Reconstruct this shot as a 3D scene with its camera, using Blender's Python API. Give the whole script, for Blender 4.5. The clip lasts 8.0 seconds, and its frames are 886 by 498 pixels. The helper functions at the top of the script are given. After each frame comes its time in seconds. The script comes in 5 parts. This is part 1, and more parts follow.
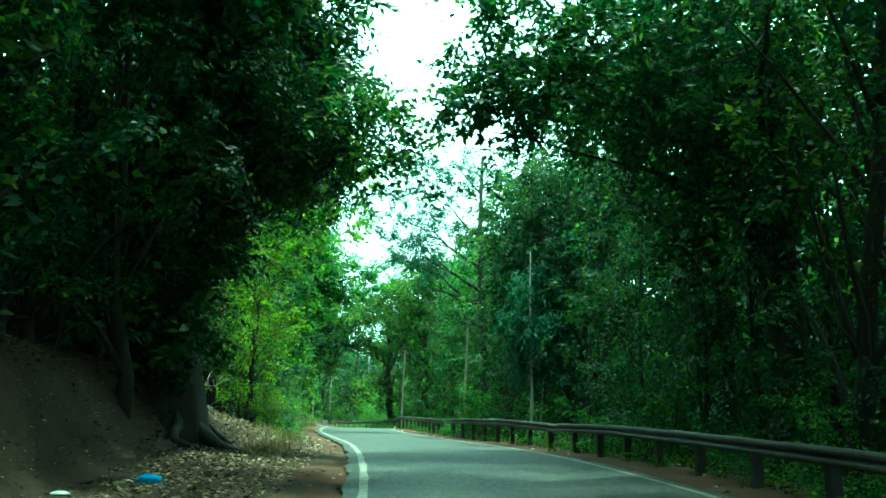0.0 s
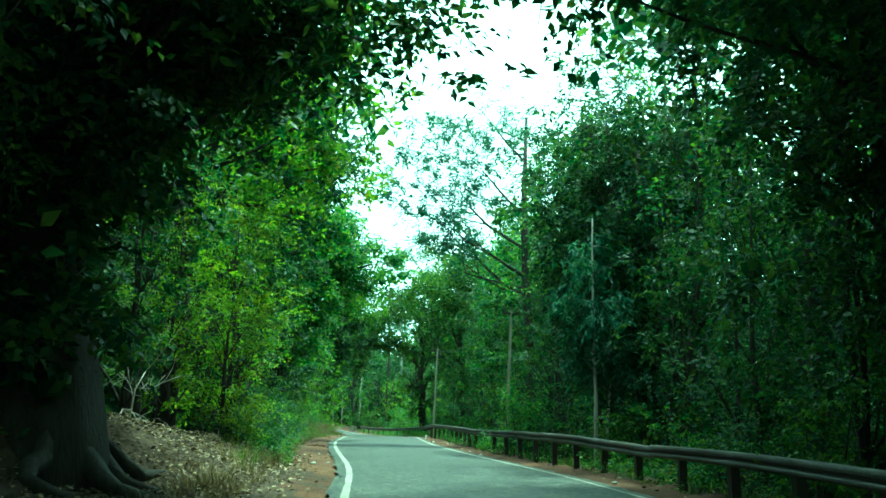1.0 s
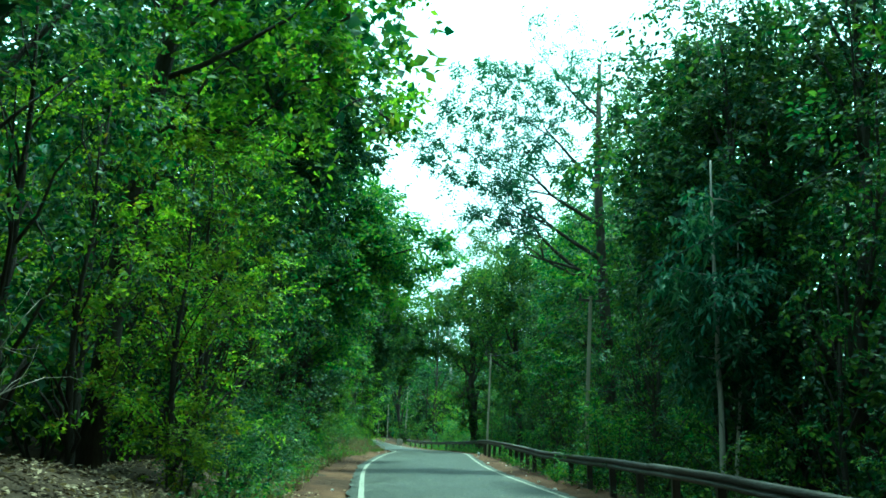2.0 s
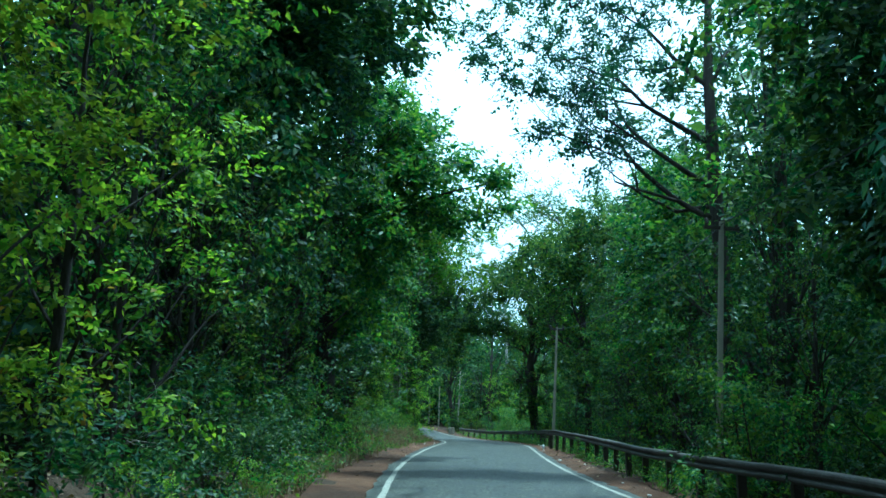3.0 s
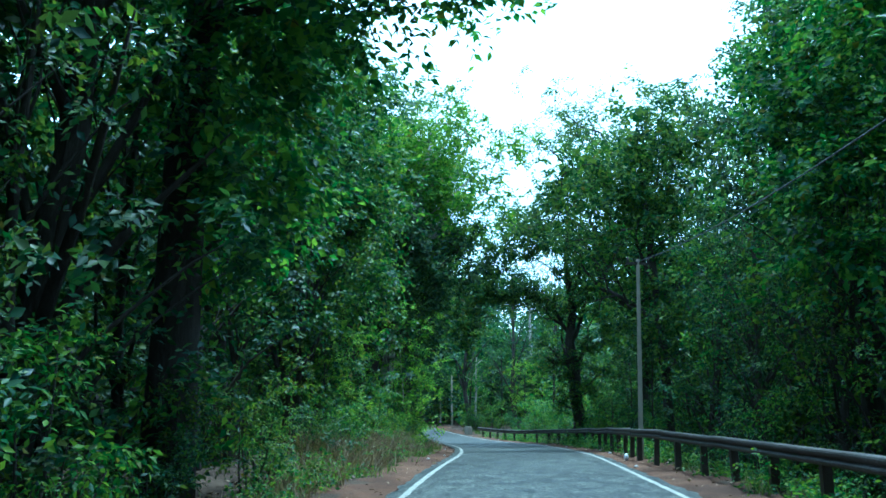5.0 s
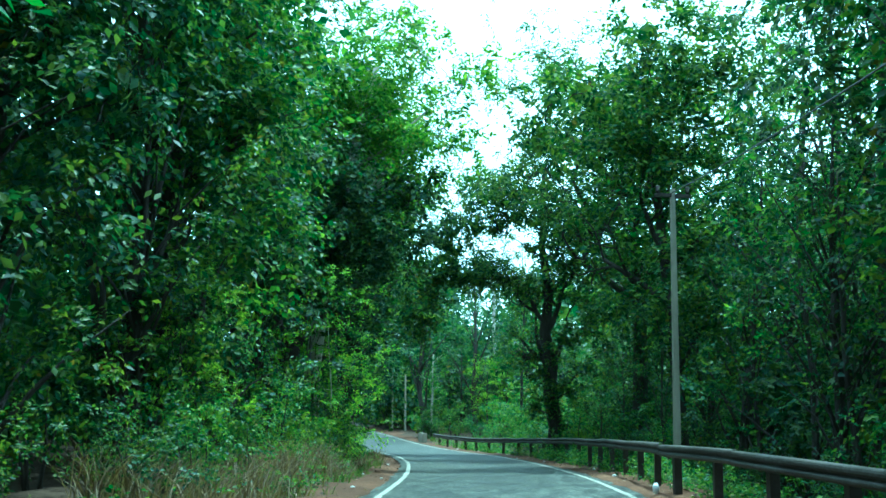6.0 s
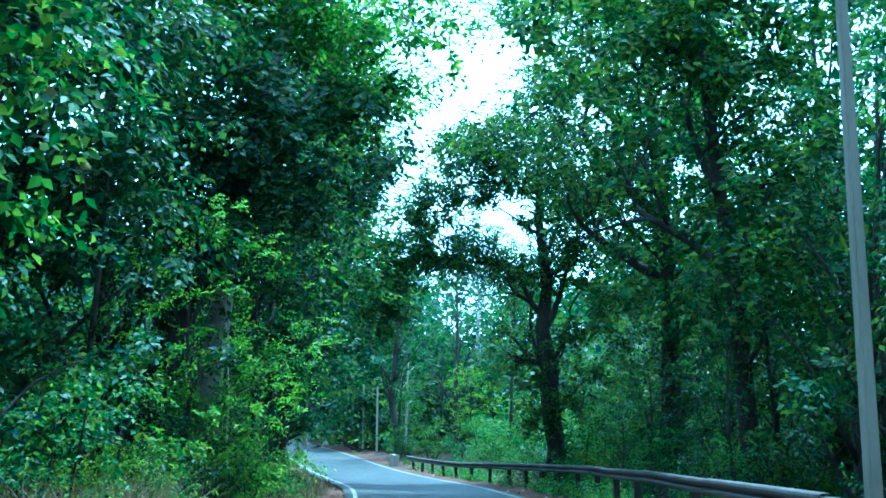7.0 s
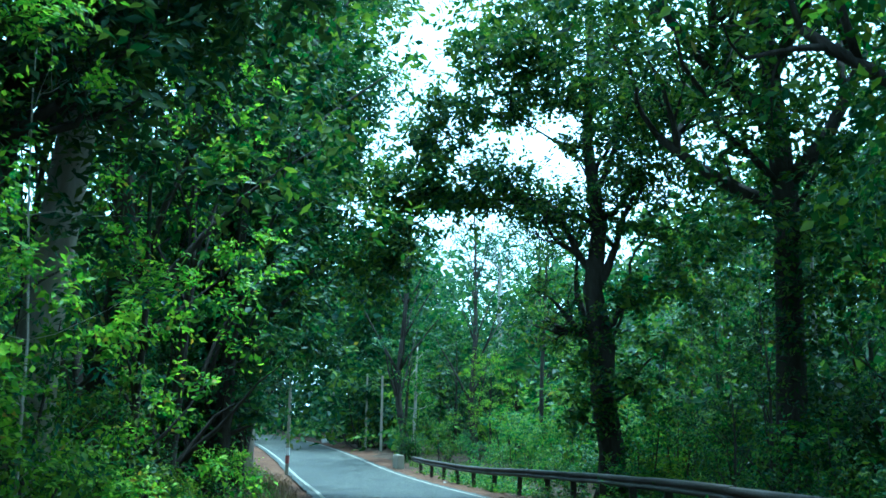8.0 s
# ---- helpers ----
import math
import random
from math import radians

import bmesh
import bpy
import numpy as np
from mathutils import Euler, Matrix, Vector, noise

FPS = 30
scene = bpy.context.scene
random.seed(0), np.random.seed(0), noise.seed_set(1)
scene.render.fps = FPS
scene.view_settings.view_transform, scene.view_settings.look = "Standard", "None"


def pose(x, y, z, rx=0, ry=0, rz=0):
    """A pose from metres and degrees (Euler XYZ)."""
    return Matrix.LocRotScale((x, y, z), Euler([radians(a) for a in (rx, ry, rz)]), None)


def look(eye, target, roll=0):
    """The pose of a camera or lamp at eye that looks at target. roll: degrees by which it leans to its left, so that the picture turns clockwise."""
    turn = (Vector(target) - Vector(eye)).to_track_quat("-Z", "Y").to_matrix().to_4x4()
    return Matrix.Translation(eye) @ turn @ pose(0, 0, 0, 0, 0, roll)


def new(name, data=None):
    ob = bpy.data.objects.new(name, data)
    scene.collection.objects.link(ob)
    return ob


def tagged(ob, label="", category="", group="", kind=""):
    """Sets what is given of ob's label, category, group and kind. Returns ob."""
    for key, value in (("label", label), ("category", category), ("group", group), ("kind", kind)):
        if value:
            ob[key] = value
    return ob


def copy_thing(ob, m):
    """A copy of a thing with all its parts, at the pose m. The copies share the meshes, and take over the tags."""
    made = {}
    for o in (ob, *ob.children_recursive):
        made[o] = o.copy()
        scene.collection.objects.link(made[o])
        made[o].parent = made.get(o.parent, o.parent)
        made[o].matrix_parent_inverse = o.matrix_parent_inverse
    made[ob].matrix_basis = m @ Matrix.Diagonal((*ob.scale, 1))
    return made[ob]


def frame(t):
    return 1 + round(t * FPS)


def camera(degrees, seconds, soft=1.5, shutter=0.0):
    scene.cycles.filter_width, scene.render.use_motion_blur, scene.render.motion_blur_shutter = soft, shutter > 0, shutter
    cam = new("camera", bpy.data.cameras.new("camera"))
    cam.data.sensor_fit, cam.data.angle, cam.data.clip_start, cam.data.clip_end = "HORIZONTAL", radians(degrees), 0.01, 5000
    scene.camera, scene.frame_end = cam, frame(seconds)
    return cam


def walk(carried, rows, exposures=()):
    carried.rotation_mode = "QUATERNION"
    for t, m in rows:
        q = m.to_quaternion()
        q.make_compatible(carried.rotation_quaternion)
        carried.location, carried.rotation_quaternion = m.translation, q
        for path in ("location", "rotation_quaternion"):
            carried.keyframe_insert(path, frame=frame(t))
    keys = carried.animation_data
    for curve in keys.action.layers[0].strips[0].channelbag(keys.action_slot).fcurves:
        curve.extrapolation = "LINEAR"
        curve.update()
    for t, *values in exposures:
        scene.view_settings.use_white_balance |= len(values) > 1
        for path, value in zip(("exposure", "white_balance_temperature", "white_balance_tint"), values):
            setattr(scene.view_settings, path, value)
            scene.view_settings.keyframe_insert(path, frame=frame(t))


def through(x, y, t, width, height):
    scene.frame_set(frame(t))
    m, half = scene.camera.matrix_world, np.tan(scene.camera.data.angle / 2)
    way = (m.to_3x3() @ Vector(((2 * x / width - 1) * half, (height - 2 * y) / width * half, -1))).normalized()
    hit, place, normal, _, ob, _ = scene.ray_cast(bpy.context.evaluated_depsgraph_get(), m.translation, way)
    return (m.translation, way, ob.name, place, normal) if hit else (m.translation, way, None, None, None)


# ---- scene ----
cam = camera(52, 8.0, 1.65)

# seconds, eye, target, roll
PATH = [
    (0, (1.213, 3.402, 0.747), (1.33, 5.365, 1.112), 1.2),
    (0.5, (1.448, 6.974, 0.809), (1.54, 8.941, 1.161), 1.2),
    (1, (1.628, 10.588, 0.983), (1.665, 12.553, 1.354), 1.4),
    (2.5, (1.478, 21.564, 1.271), (1.347, 23.521, 1.659), 1.7),
    (3, (1.205, 25.422, 1.219), (1.017, 27.38, 1.579), 1.7),
    (3.5, (0.904, 29.393, 1.142), (0.715, 31.347, 1.524), -0.5),
    (4, (0.472, 33.283, 1.084), (0.241, 35.241, 1.421), -0.5),
    (4.5, (0.129, 37.137, 1.17), (-0.102, 39.093, 1.515), -0.5),
    (6, (-0.641, 49.572, 1.207), (-0.76, 51.535, 1.569), 0.0),
    (6.5, (-0.674, 53.853, 1.241), (-0.784, 55.816, 1.607), 0.2),
    (7, (-0.644, 58.062, 1.226), (-0.731, 60.02, 1.626), 0.0),
    (7.5, (-0.815, 62.22, 1.14), (-0.926, 64.178, 1.532), 0.4),
    (8, (-0.979, 66.328, 1.129), (-1.103, 68.284, 1.527), 0.7),
]
walk(cam, [(t, look(eye, target, roll)) for t, eye, target, roll in PATH],
     [(0, 1.65, 4450, -60), (1.2, 1.3, 4420, -58), (2.5, 0.75, 4150, -34), (3.5, 0.44, 3930, -6), (4.5, 0.65, 3800, -2), (6.0, 1.2, 3850, -32), (6.8, 1.6, 3400, -12), (7.5, 1.3, 3520, -14), (8, 1.1, 3800, -18)])

# ---- daylight: a bright hazy sky over the cutting in the forest ----
SUN_ELEV, SUN_AZ = radians(72), radians(46)      # azimuth from +y towards +x
world = bpy.data.worlds.new("hazy_sky")
scene.world = world
world.use_nodes = True
wn, wl = world.node_tree.nodes, world.node_tree.links
wn.clear()
w_out = wn.new("ShaderNodeOutputWorld")
w_bg = wn.new("ShaderNodeBackground")
w_sky = wn.new("ShaderNodeTexSky")
w_sky.sky_type = "NISHITA"
w_sky.sun_disc = False
w_sky.sun_elevation, w_sky.sun_rotation = SUN_ELEV, SUN_AZ
w_sky.air_density, w_sky.dust_density, w_sky.ozone_density = 1.0, 7.0, 1.0
w_mix = wn.new("ShaderNodeMix")
w_mix.data_type = "RGBA"
w_mix.inputs[0].default_value = 0.75
w_mix.inputs[7].default_value = (12.2, 12.4, 11.8, 1)    # thin bright cloud
wl.new(w_sky.outputs[0], w_mix.inputs[6])
wl.new(w_mix.outputs[2], w_bg.inputs[0])
w_bg.inputs[1].default_value = 0.15
wl.new(w_bg.outputs[0], w_out.inputs[0])

sun = new("sun", bpy.data.lights.new("sun", "SUN"))
sun.data.energy, sun.data.angle, sun.data.color = 4.6, radians(4), (1.0, 0.92, 0.74)
sun.matrix_world = look((0, 0, 60), (-math.sin(SUN_AZ) * math.cos(SUN_ELEV) * 60, -math.cos(SUN_AZ) * math.cos(SUN_ELEV) * 60, 60 - math.sin(SUN_ELEV) * 60))


# ---- materials ----
def material(name, rough=0.8, metal=0.0, spec=0.4):
    m = bpy.data.materials.new(name)
    m.use_nodes = True
    nt = m.node_tree
    b = nt.nodes["Principled BSDF"]
    b.inputs["Roughness"].default_value = rough
    b.inputs["Metallic"].default_value = metal
    b.inputs["Specular IOR Level"].default_value = spec
    return m, nt, b


def ramp(nt, fac, stops):
    r = nt.nodes.new("ShaderNodeValToRGB")
    e = r.color_ramp.elements
    while len(e) < len(stops):
        e.new(0.5)
    for i, (p, c) in enumerate(stops):
        e[i].position, e[i].color = p, (*c, 1)
    nt.links.new(fac, r.inputs[0])
    return r.outputs[0]


def noise_tex(nt, scale, detail=4, rough=0.6, stretch=(1, 1, 1), coords="Object"):
    tc = nt.nodes.new("ShaderNodeTexCoord")
    mp = nt.nodes.new("ShaderNodeMapping")
    mp.inputs["Scale"].default_value = stretch
    n = nt.nodes.new("ShaderNodeTexNoise")
    n.inputs["Scale"].default_value, n.inputs["Detail"].default_value, n.inputs["Roughness"].default_value = scale, detail, rough
    nt.links.new(tc.outputs[coords], mp.inputs[0])
    nt.links.new(mp.outputs[0], n.inputs["Vector"])
    return n.outputs["Fac"]


def mixc(nt, fac, a, b, mode="MIX"):
    m = nt.nodes.new("ShaderNodeMix")
    m.data_type, m.blend_type = "RGBA", mode
    for sock, v in ((m.inputs[0], fac), (m.inputs[6], a), (m.inputs[7], b)):
        if isinstance(v, (int, float)):
            sock.default_value = v
        elif isinstance(v, tuple):
            sock.default_value = (*v, 1)
        else:
            nt.links.new(v, sock)
    return m.outputs[2]


def bump(nt, b, height, strength, dist=0.02):
    n = nt.nodes.new("ShaderNodeBump")
    n.inputs["Strength"].default_value, n.inputs["Distance"].default_value = strength, dist
    nt.links.new(height, n.inputs["Height"])
    nt.links.new(n.outputs[0], b.inputs["Normal"])


def mat_surface(name, stops, big, small, rough=0.85, metal=0.0, spec=0.3, bump_s=0.4, bump_d=0.02, stretch=(1, 1, 1), coords="Object"):
    m, nt, b = material(name, rough, metal, spec)
    n1, n2 = noise_tex(nt, big, 3, 0.55, stretch, coords), noise_tex(nt, small, 5, 0.7, stretch, coords)
    f = nt.nodes.new("ShaderNodeMath")
    f.operation = "MULTIPLY_ADD"
    f.inputs[1].default_value = 0.55
    nt.links.new(n1, f.inputs[0])
    h = nt.nodes.new("ShaderNodeMath")
    h.operation = "MULTIPLY"
    h.inputs[1].default_value = 0.45
    nt.links.new(n2, h.inputs[0])
    nt.links.new(h.outputs[0], f.inputs[2])
    nt.links.new(ramp(nt, f.outputs[0], stops), b.inputs["Base Color"])
    bump(nt, b, n2, bump_s, bump_d)
    return m


def mat_leaf(name, dark, mid, light, through=0.35, rough=0.42, odd=None):
    """Leaves: every leaf has its own green, every plant its own shift."""
    m, nt, b = material(name, rough, 0, 0.2)
    geo, info = nt.nodes.new("ShaderNodeNewGeometry"), nt.nodes.new("ShaderNodeObjectInfo")
    stops = [(0.0, dark), (0.45, mid), (0.9, light)]
    if odd:
        stops += [(0.975, light), (0.985, odd)]
    col = ramp(nt, geo.outputs["Random Per Island"], stops)
    hsv = nt.nodes.new("ShaderNodeHueSaturation")
    for sock, lo, hi in (("Hue", 0.485, 0.512), ("Value", 0.72, 1.3)):
        mr = nt.nodes.new("ShaderNodeMapRange")
        mr.inputs[3].default_value, mr.inputs[4].default_value = lo, hi
        nt.links.new(info.outputs["Random"], mr.inputs[0])
        nt.links.new(mr.outputs[0], hsv.inputs[sock])
    nt.links.new(col, hsv.inputs["Color"])
    nt.links.new(hsv.outputs[0], b.inputs["Base Color"])
    tr = nt.nodes.new("ShaderNodeBsdfTranslucent")
    tc = mixc(nt, 1.0, hsv.outputs[0], (1.45, 1.45, 0.55), "MULTIPLY")
    nt.links.new(tc, tr.inputs[0])
    ms = nt.nodes.new("ShaderNodeMixShader")
    ms.inputs[0].default_value = through
    nt.links.new(b.outputs[0], ms.inputs[1])
    nt.links.new(tr.outputs[0], ms.inputs[2])
    nt.links.new(ms.outputs[0], nt.nodes["Material Output"].inputs[0])
    return m


M_LEAF = mat_leaf("leaf_green", (0.013, 0.048, 0.024), (0.047, 0.108, 0.022), (0.145, 0.215, 0.022), 0.45, 0.45, odd=(0.1344, 0.126, 0.021))
# for dark-leaved trees; deeper in the woods its colour also stands for shade
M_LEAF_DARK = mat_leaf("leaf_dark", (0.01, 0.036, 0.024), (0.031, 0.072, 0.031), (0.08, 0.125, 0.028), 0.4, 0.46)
M_LEAF_YEL = mat_leaf("leaf_yellow_green", (0.05, 0.11, 0.009), (0.135, 0.23, 0.013), (0.26, 0.36, 0.018), 0.5, 0.5, odd=(0.2184, 0.168, 0.0252))
M_LEAF_MID = mat_leaf("leaf_fresh_green", (0.026, 0.066, 0.009), (0.08, 0.15, 0.013), (0.17, 0.25, 0.018), 0.55, 0.5, odd=(0.168, 0.1512, 0.0252))
M_LEAF_PALE = mat_leaf("leaf_grey_green", (0.014, 0.05, 0.028), (0.034, 0.085, 0.045), (0.08, 0.14, 0.078), 0.35, 0.5)
M_DRY = mat_leaf("dry_leaf", (0.022, 0.015, 0.01), (0.07, 0.049, 0.031), (0.34, 0.27, 0.18), 0.1, 0.8)
M_STRAW = mat_leaf("straw", (0.06, 0.046, 0.026), (0.13, 0.1, 0.058), (0.24, 0.2, 0.13), 0.25, 0.7)
M_GRASS = mat_leaf("grass", (0.042, 0.084, 0.0168), (0.0756, 0.1344, 0.0252), (0.1596, 0.2016, 0.0504), 0.35, 0.6)
M_BARK = mat_surface("bark_dark", [(0.3, (0.012, 0.01, 0.008)), (0.5, (0.035, 0.03, 0.024)), (0.7, (0.065, 0.057, 0.045))], 2.2, 14, 0.9, bump_s=1.0, bump_d=0.04, stretch=(1, 1, 0.25))
M_BARK_PALE = mat_surface("bark_pale", [(0.25, (0.14, 0.12, 0.1)), (0.5, (0.3, 0.27, 0.23)), (0.8, (0.5, 0.47, 0.42))], 1.5, 11, 0.85, bump_s=0.6, bump_d=0.02, stretch=(1, 1, 0.3))
M_TWIG = mat_surface("dry_twig", [(0.3, (0.25, 0.22, 0.18)), (0.7, (0.5, 0.46, 0.4))], 3, 30, 0.9)
M_CONC = mat_surface("pole_concrete", [(0.25, (0.16, 0.145, 0.105)), (0.5, (0.26, 0.235, 0.175)), (0.8, (0.37, 0.34, 0.27))], 1.1, 14, 0.9, stretch=(1, 1, 0.2), bump_s=0.4, bump_d=0.01)
M_STEEL = mat_surface("rail_steel", [(0.25, (0.022, 0.016, 0.012)), (0.5, (0.055, 0.048, 0.04)), (0.8, (0.15, 0.145, 0.135))], 0.9, 16, 0.68, 0.1, 0.25, 0.15, 0.01)
M_POST = mat_surface("post_steel", [(0.25, (0.018, 0.014, 0.011)), (0.55, (0.045, 0.038, 0.032)), (0.8, (0.1, 0.09, 0.08))], 1.5, 15, 0.6, 0.4)
M_CABLE = mat_surface("cable", [(0.3, (0.02, 0.02, 0.02)), (0.7, (0.05, 0.05, 0.05))], 3, 20, 0.6)
M_STONE = mat_surface("stone", [(0.25, (0.22, 0.2, 0.18)), (0.5, (0.42, 0.4, 0.37)), (0.8, (0.62, 0.6, 0.57))], 2.2, 14, 0.9, bump_s=0.6)
M_BLUE = mat_surface("blue_plastic", [(0.3, (0.02, 0.16, 0.5)), (0.7, (0.05, 0.32, 0.75))], 5, 25, 0.35, spec=0.5)
M_WHITEP = mat_surface("white_plastic", [(0.3, (0.55, 0.56, 0.56)), (0.7, (0.82, 0.82, 0.82))], 6, 30, 0.4, spec=0.5)
M_RED = mat_surface("red_paint", [(0.3, (0.2, 0.06, 0.05)), (0.7, (0.32, 0.12, 0.10))], 5, 20, 0.6)


def mat_road():
    m, nt, b = material("asphalt", 0.9, 0, 0.28)
    big, mid, fine = noise_tex(nt, 0.35, 3, 0.6, (1, 0.35, 1)), noise_tex(nt, 3.0, 5, 0.75, (1, 0.45, 1)), noise_tex(nt, 14, 4, 0.85, (1, 0.6, 1))
    c1 = ramp(nt, big, [(0.3, (0.026, 0.027, 0.022)), (0.7, (0.052, 0.053, 0.043))])
    c2 = ramp(nt, mid, [(0.4, (0.35, 0.35, 0.35)), (0.62, (1.7, 1.7, 1.65))])
    c3 = ramp(nt, fine, [(0.4, (0.22, 0.22, 0.22)), (0.5, (0.85, 0.85, 0.85)), (0.6, (2.1, 2.1, 2.1))])
    nt.links.new(mixc(nt, 1.0, mixc(nt, 1.0, c1, c2, "MULTIPLY"), c3, "MULTIPLY"), b.inputs["Base Color"])
    r = ramp(nt, mid, [(0.3, (0.5, 0.5, 0.5)), (0.7, (0.8, 0.8, 0.8))])
    nt.links.new(r, b.inputs["Roughness"])
    bump(nt, b, fine, 0.5, 0.012)
    return m


def mat_line():
    m, nt, b = material("line_paint", 0.7, 0, 0.3)
    n = noise_tex(nt, 9, 6, 0.8)
    w = ramp(nt, n, [(0.38, (0.07, 0.072, 0.062)), (0.47, (0.25, 0.24, 0.195)), (0.75, (0.42, 0.4, 0.33))])
    nt.links.new(w, b.inputs["Base Color"])
    bump(nt, b, n, 0.3, 0.005)
    return m


def mat_ground():
    m, nt, b = material("forest_soil", 0.95, 0, 0.15)
    big, mid, fine = noise_tex(nt, 0.22, 4, 0.6), noise_tex(nt, 1.7, 5, 0.7), noise_tex(nt, 16, 5, 0.8)
    c1 = ramp(nt, big, [(0.3, (0.045, 0.027, 0.018)), (0.5, (0.092, 0.05, 0.03)), (0.72, (0.145, 0.084, 0.05))])
    c2 = ramp(nt, mid, [(0.3, (0.6, 0.58, 0.55)), (0.7, (1.2, 1.15, 1.1))])
    c3 = ramp(nt, fine, [(0.3, (0.65, 0.65, 0.65)), (0.7, (1.3, 1.3, 1.25))])
    nt.links.new(mixc(nt, 1.0, mixc(nt, 1.0, c1, c2, "MULTIPLY"), c3, "MULTIPLY"), b.inputs["Base Color"])
    bump(nt, b, fine, 0.7, 0.04)
    return m


M_ROAD, M_LINE, M_GROUND = mat_road(), mat_line(), mat_ground()
M_FLOOR = mat_surface("forest_floor", [(0.2, (0.018, 0.013, 0.009)), (0.45, (0.042, 0.029, 0.019)), (0.65, (0.078, 0.055, 0.036)), (0.85, (0.145, 0.108, 0.07))], 0.9, 11, 0.95, spec=0.15, bump_s=1.0, bump_d=0.05)


# ---- the road's line and the lie of the land ----
YS = np.arange(-80.0, 230.0, 0.5)


def smooth(ys, vs, width):
    v = np.interp(YS, ys, vs)
    k = np.exp(-0.5 * (np.arange(-30, 31) * 0.5 / width) ** 2)
    return np.convolve(np.pad(v, 30, mode="edge"), k / k.sum(), "valid")


CENTRE = smooth([-80, -40, -10, 0, 12, 20.5, 29, 38, 45, 50, 55, 62, 70, 79, 87, 93, 101, 110, 117, 127, 138, 150, 165, 230],
                [-8, -1, 1.8, 2.5, 3.05, 2.8, 2.25, 1.2, 0.4, 0.0, -0.25, -0.5, -0.7, -1.5, -2.75, -4.3, -6.6, -9.2, -11.5, -14.9, -20.2, -28.5, -41, -110], 2.2)
LEVEL = smooth([-80, -30, 0, 10, 18, 23, 34, 50, 60, 67, 80, 95, 105, 112, 120, 130, 150, 170, 230],
               [-1.1, -0.7, -0.4, -0.15, 0.0, 0.04, -0.02, 0, 0, -0.06, -0.28, -0.5, -0.42, -0.2, 0.1, 0.4, 1.2, 2.0, 4.0], 3.0)
HALF = 1.97           # centre of the road to the edge line


def centre(y):
    return np.interp(y, YS, CENTRE)


def level(y):
    return np.interp(y, YS, LEVEL)


def slant(y):
    """How much wider the road is across x than across itself."""
    return np.sqrt(1 + ((centre(y + 1) - centre(y - 1)) / 2) ** 2)


def step(a, b, x):
    u = np.clip((x - a) / (b - a), 0, 1)
    return u * u * (3 - 2 * u)


def ground_z(x, y):
    d = (x - centre(y)) / slant(y)
    z = level(y)
    bank = 0.3 + 0.4 * step(42, 24, y) + 0.2 * step(17, 22, y) * step(31, 27, y)
    foot = -3.3 - 2.1 * step(25.5, 21, y)
    z = z + step(-5.3, -6.5, d) * 1.3 * step(5, 9, y) * step(25, 22.5, y)
    z = z + step(foot, foot - 2.6, d) * bank + step(-7, -30, d) * 1.2
    z = z - step(3.3, 6.5, d) * 0.9 * step(96, 78, y) - step(7, 25, d) * 1.0 * step(96, 78, y)
    z = z + 0.07 * np.sin(x * 1.7 + y * 0.6) * step(2.4, 4.5, abs(d)) + 0.03 * np.sin(x * 4.1 - y * 3.3) * step(2.3, 3.2, abs(d))
    return z - 0.05 * step(2.5, 2.2, abs(d))


# ---- mesh helpers ----
def mesh_of(name, verts, faces, mat, smooth_faces=False):
    me = bpy.data.meshes.new(name)
    me.from_pydata([tuple(v) for v in verts], [], [tuple(f) for f in faces])
    me.materials.append(mat)
    if smooth_faces:
        me.shade_smooth()
    return me


def tri_mesh(name, verts, tris, mat):
    """A mesh from arrays of corners and triangles."""
    me = bpy.data.meshes.new(name)
    n, t = len(verts), len(tris)
    me.vertices.add(n)
    me.vertices.foreach_set("co", np.asarray(verts, np.float32).ravel())
    me.loops.add(t * 3)
    me.loops.foreach_set("vertex_index", np.asarray(tris, np.int32).ravel())
    me.polygons.add(t)
    me.polygons.foreach_set("loop_start", np.arange(0, t * 3, 3, dtype=np.int32))
    me.update(calc_edges=True)
    me.materials.append(mat)
    return me


def child(name, me, parent, label=""):
    ob = new(name, me)
    ob.parent = parent
    return tagged(ob, label) if label else ob


def tube(pts, radii, sides=7):
    """A tapered round limb along a line of points."""
    pts = [Vector(p) for p in pts]
    verts, faces = [], []
    for i, p in enumerate(pts):
        d = (pts[min(i + 1, len(pts) - 1)] - pts[max(i - 1, 0)]).normalized()
        a = d.orthogonal().normalized() if i == 0 else (a - d * a.dot(d)).normalized()
        b = d.cross(a)
        for k in range(sides):
            w = 2 * math.pi * k / sides
            verts.append(p + (a * math.cos(w) + b * math.sin(w)) * radii[i])
    for i in range(len(pts) - 1):
        for k in range(sides):
            q = (k + 1) % sides
            faces.append((i * sides + k, i * sides + q, (i + 1) * sides + q, (i + 1) * sides + k))
    faces.append(tuple(range(sides - 1, -1, -1)))
    faces.append(tuple(range((len(pts) - 1) * sides, len(pts) * sides)))
    return verts, faces


def join(parts):
    verts, faces = [], []
    for v, f in parts:
        n = len(verts)
        verts += v
        faces += [tuple(i + n for i in q) for q in f]
    return verts, faces


def wander(a, b, steps, amount, rng, sag=0.0):
    """Points from a to b that stray a little, arching by sag."""
    a, b = np.array(a, float), np.array(b, float)
    off = np.zeros(3)
    out = []
    for i in range(steps + 1):
        u = i / steps
        if 0 < i < steps:
            off = off + rng.normal(0, amount, 3)
        out.append(a + (b - a) * u + off * (1 - u) * (i > 0) + np.array((0, 0, sag * 4 * u * (1 - u))))
    return out


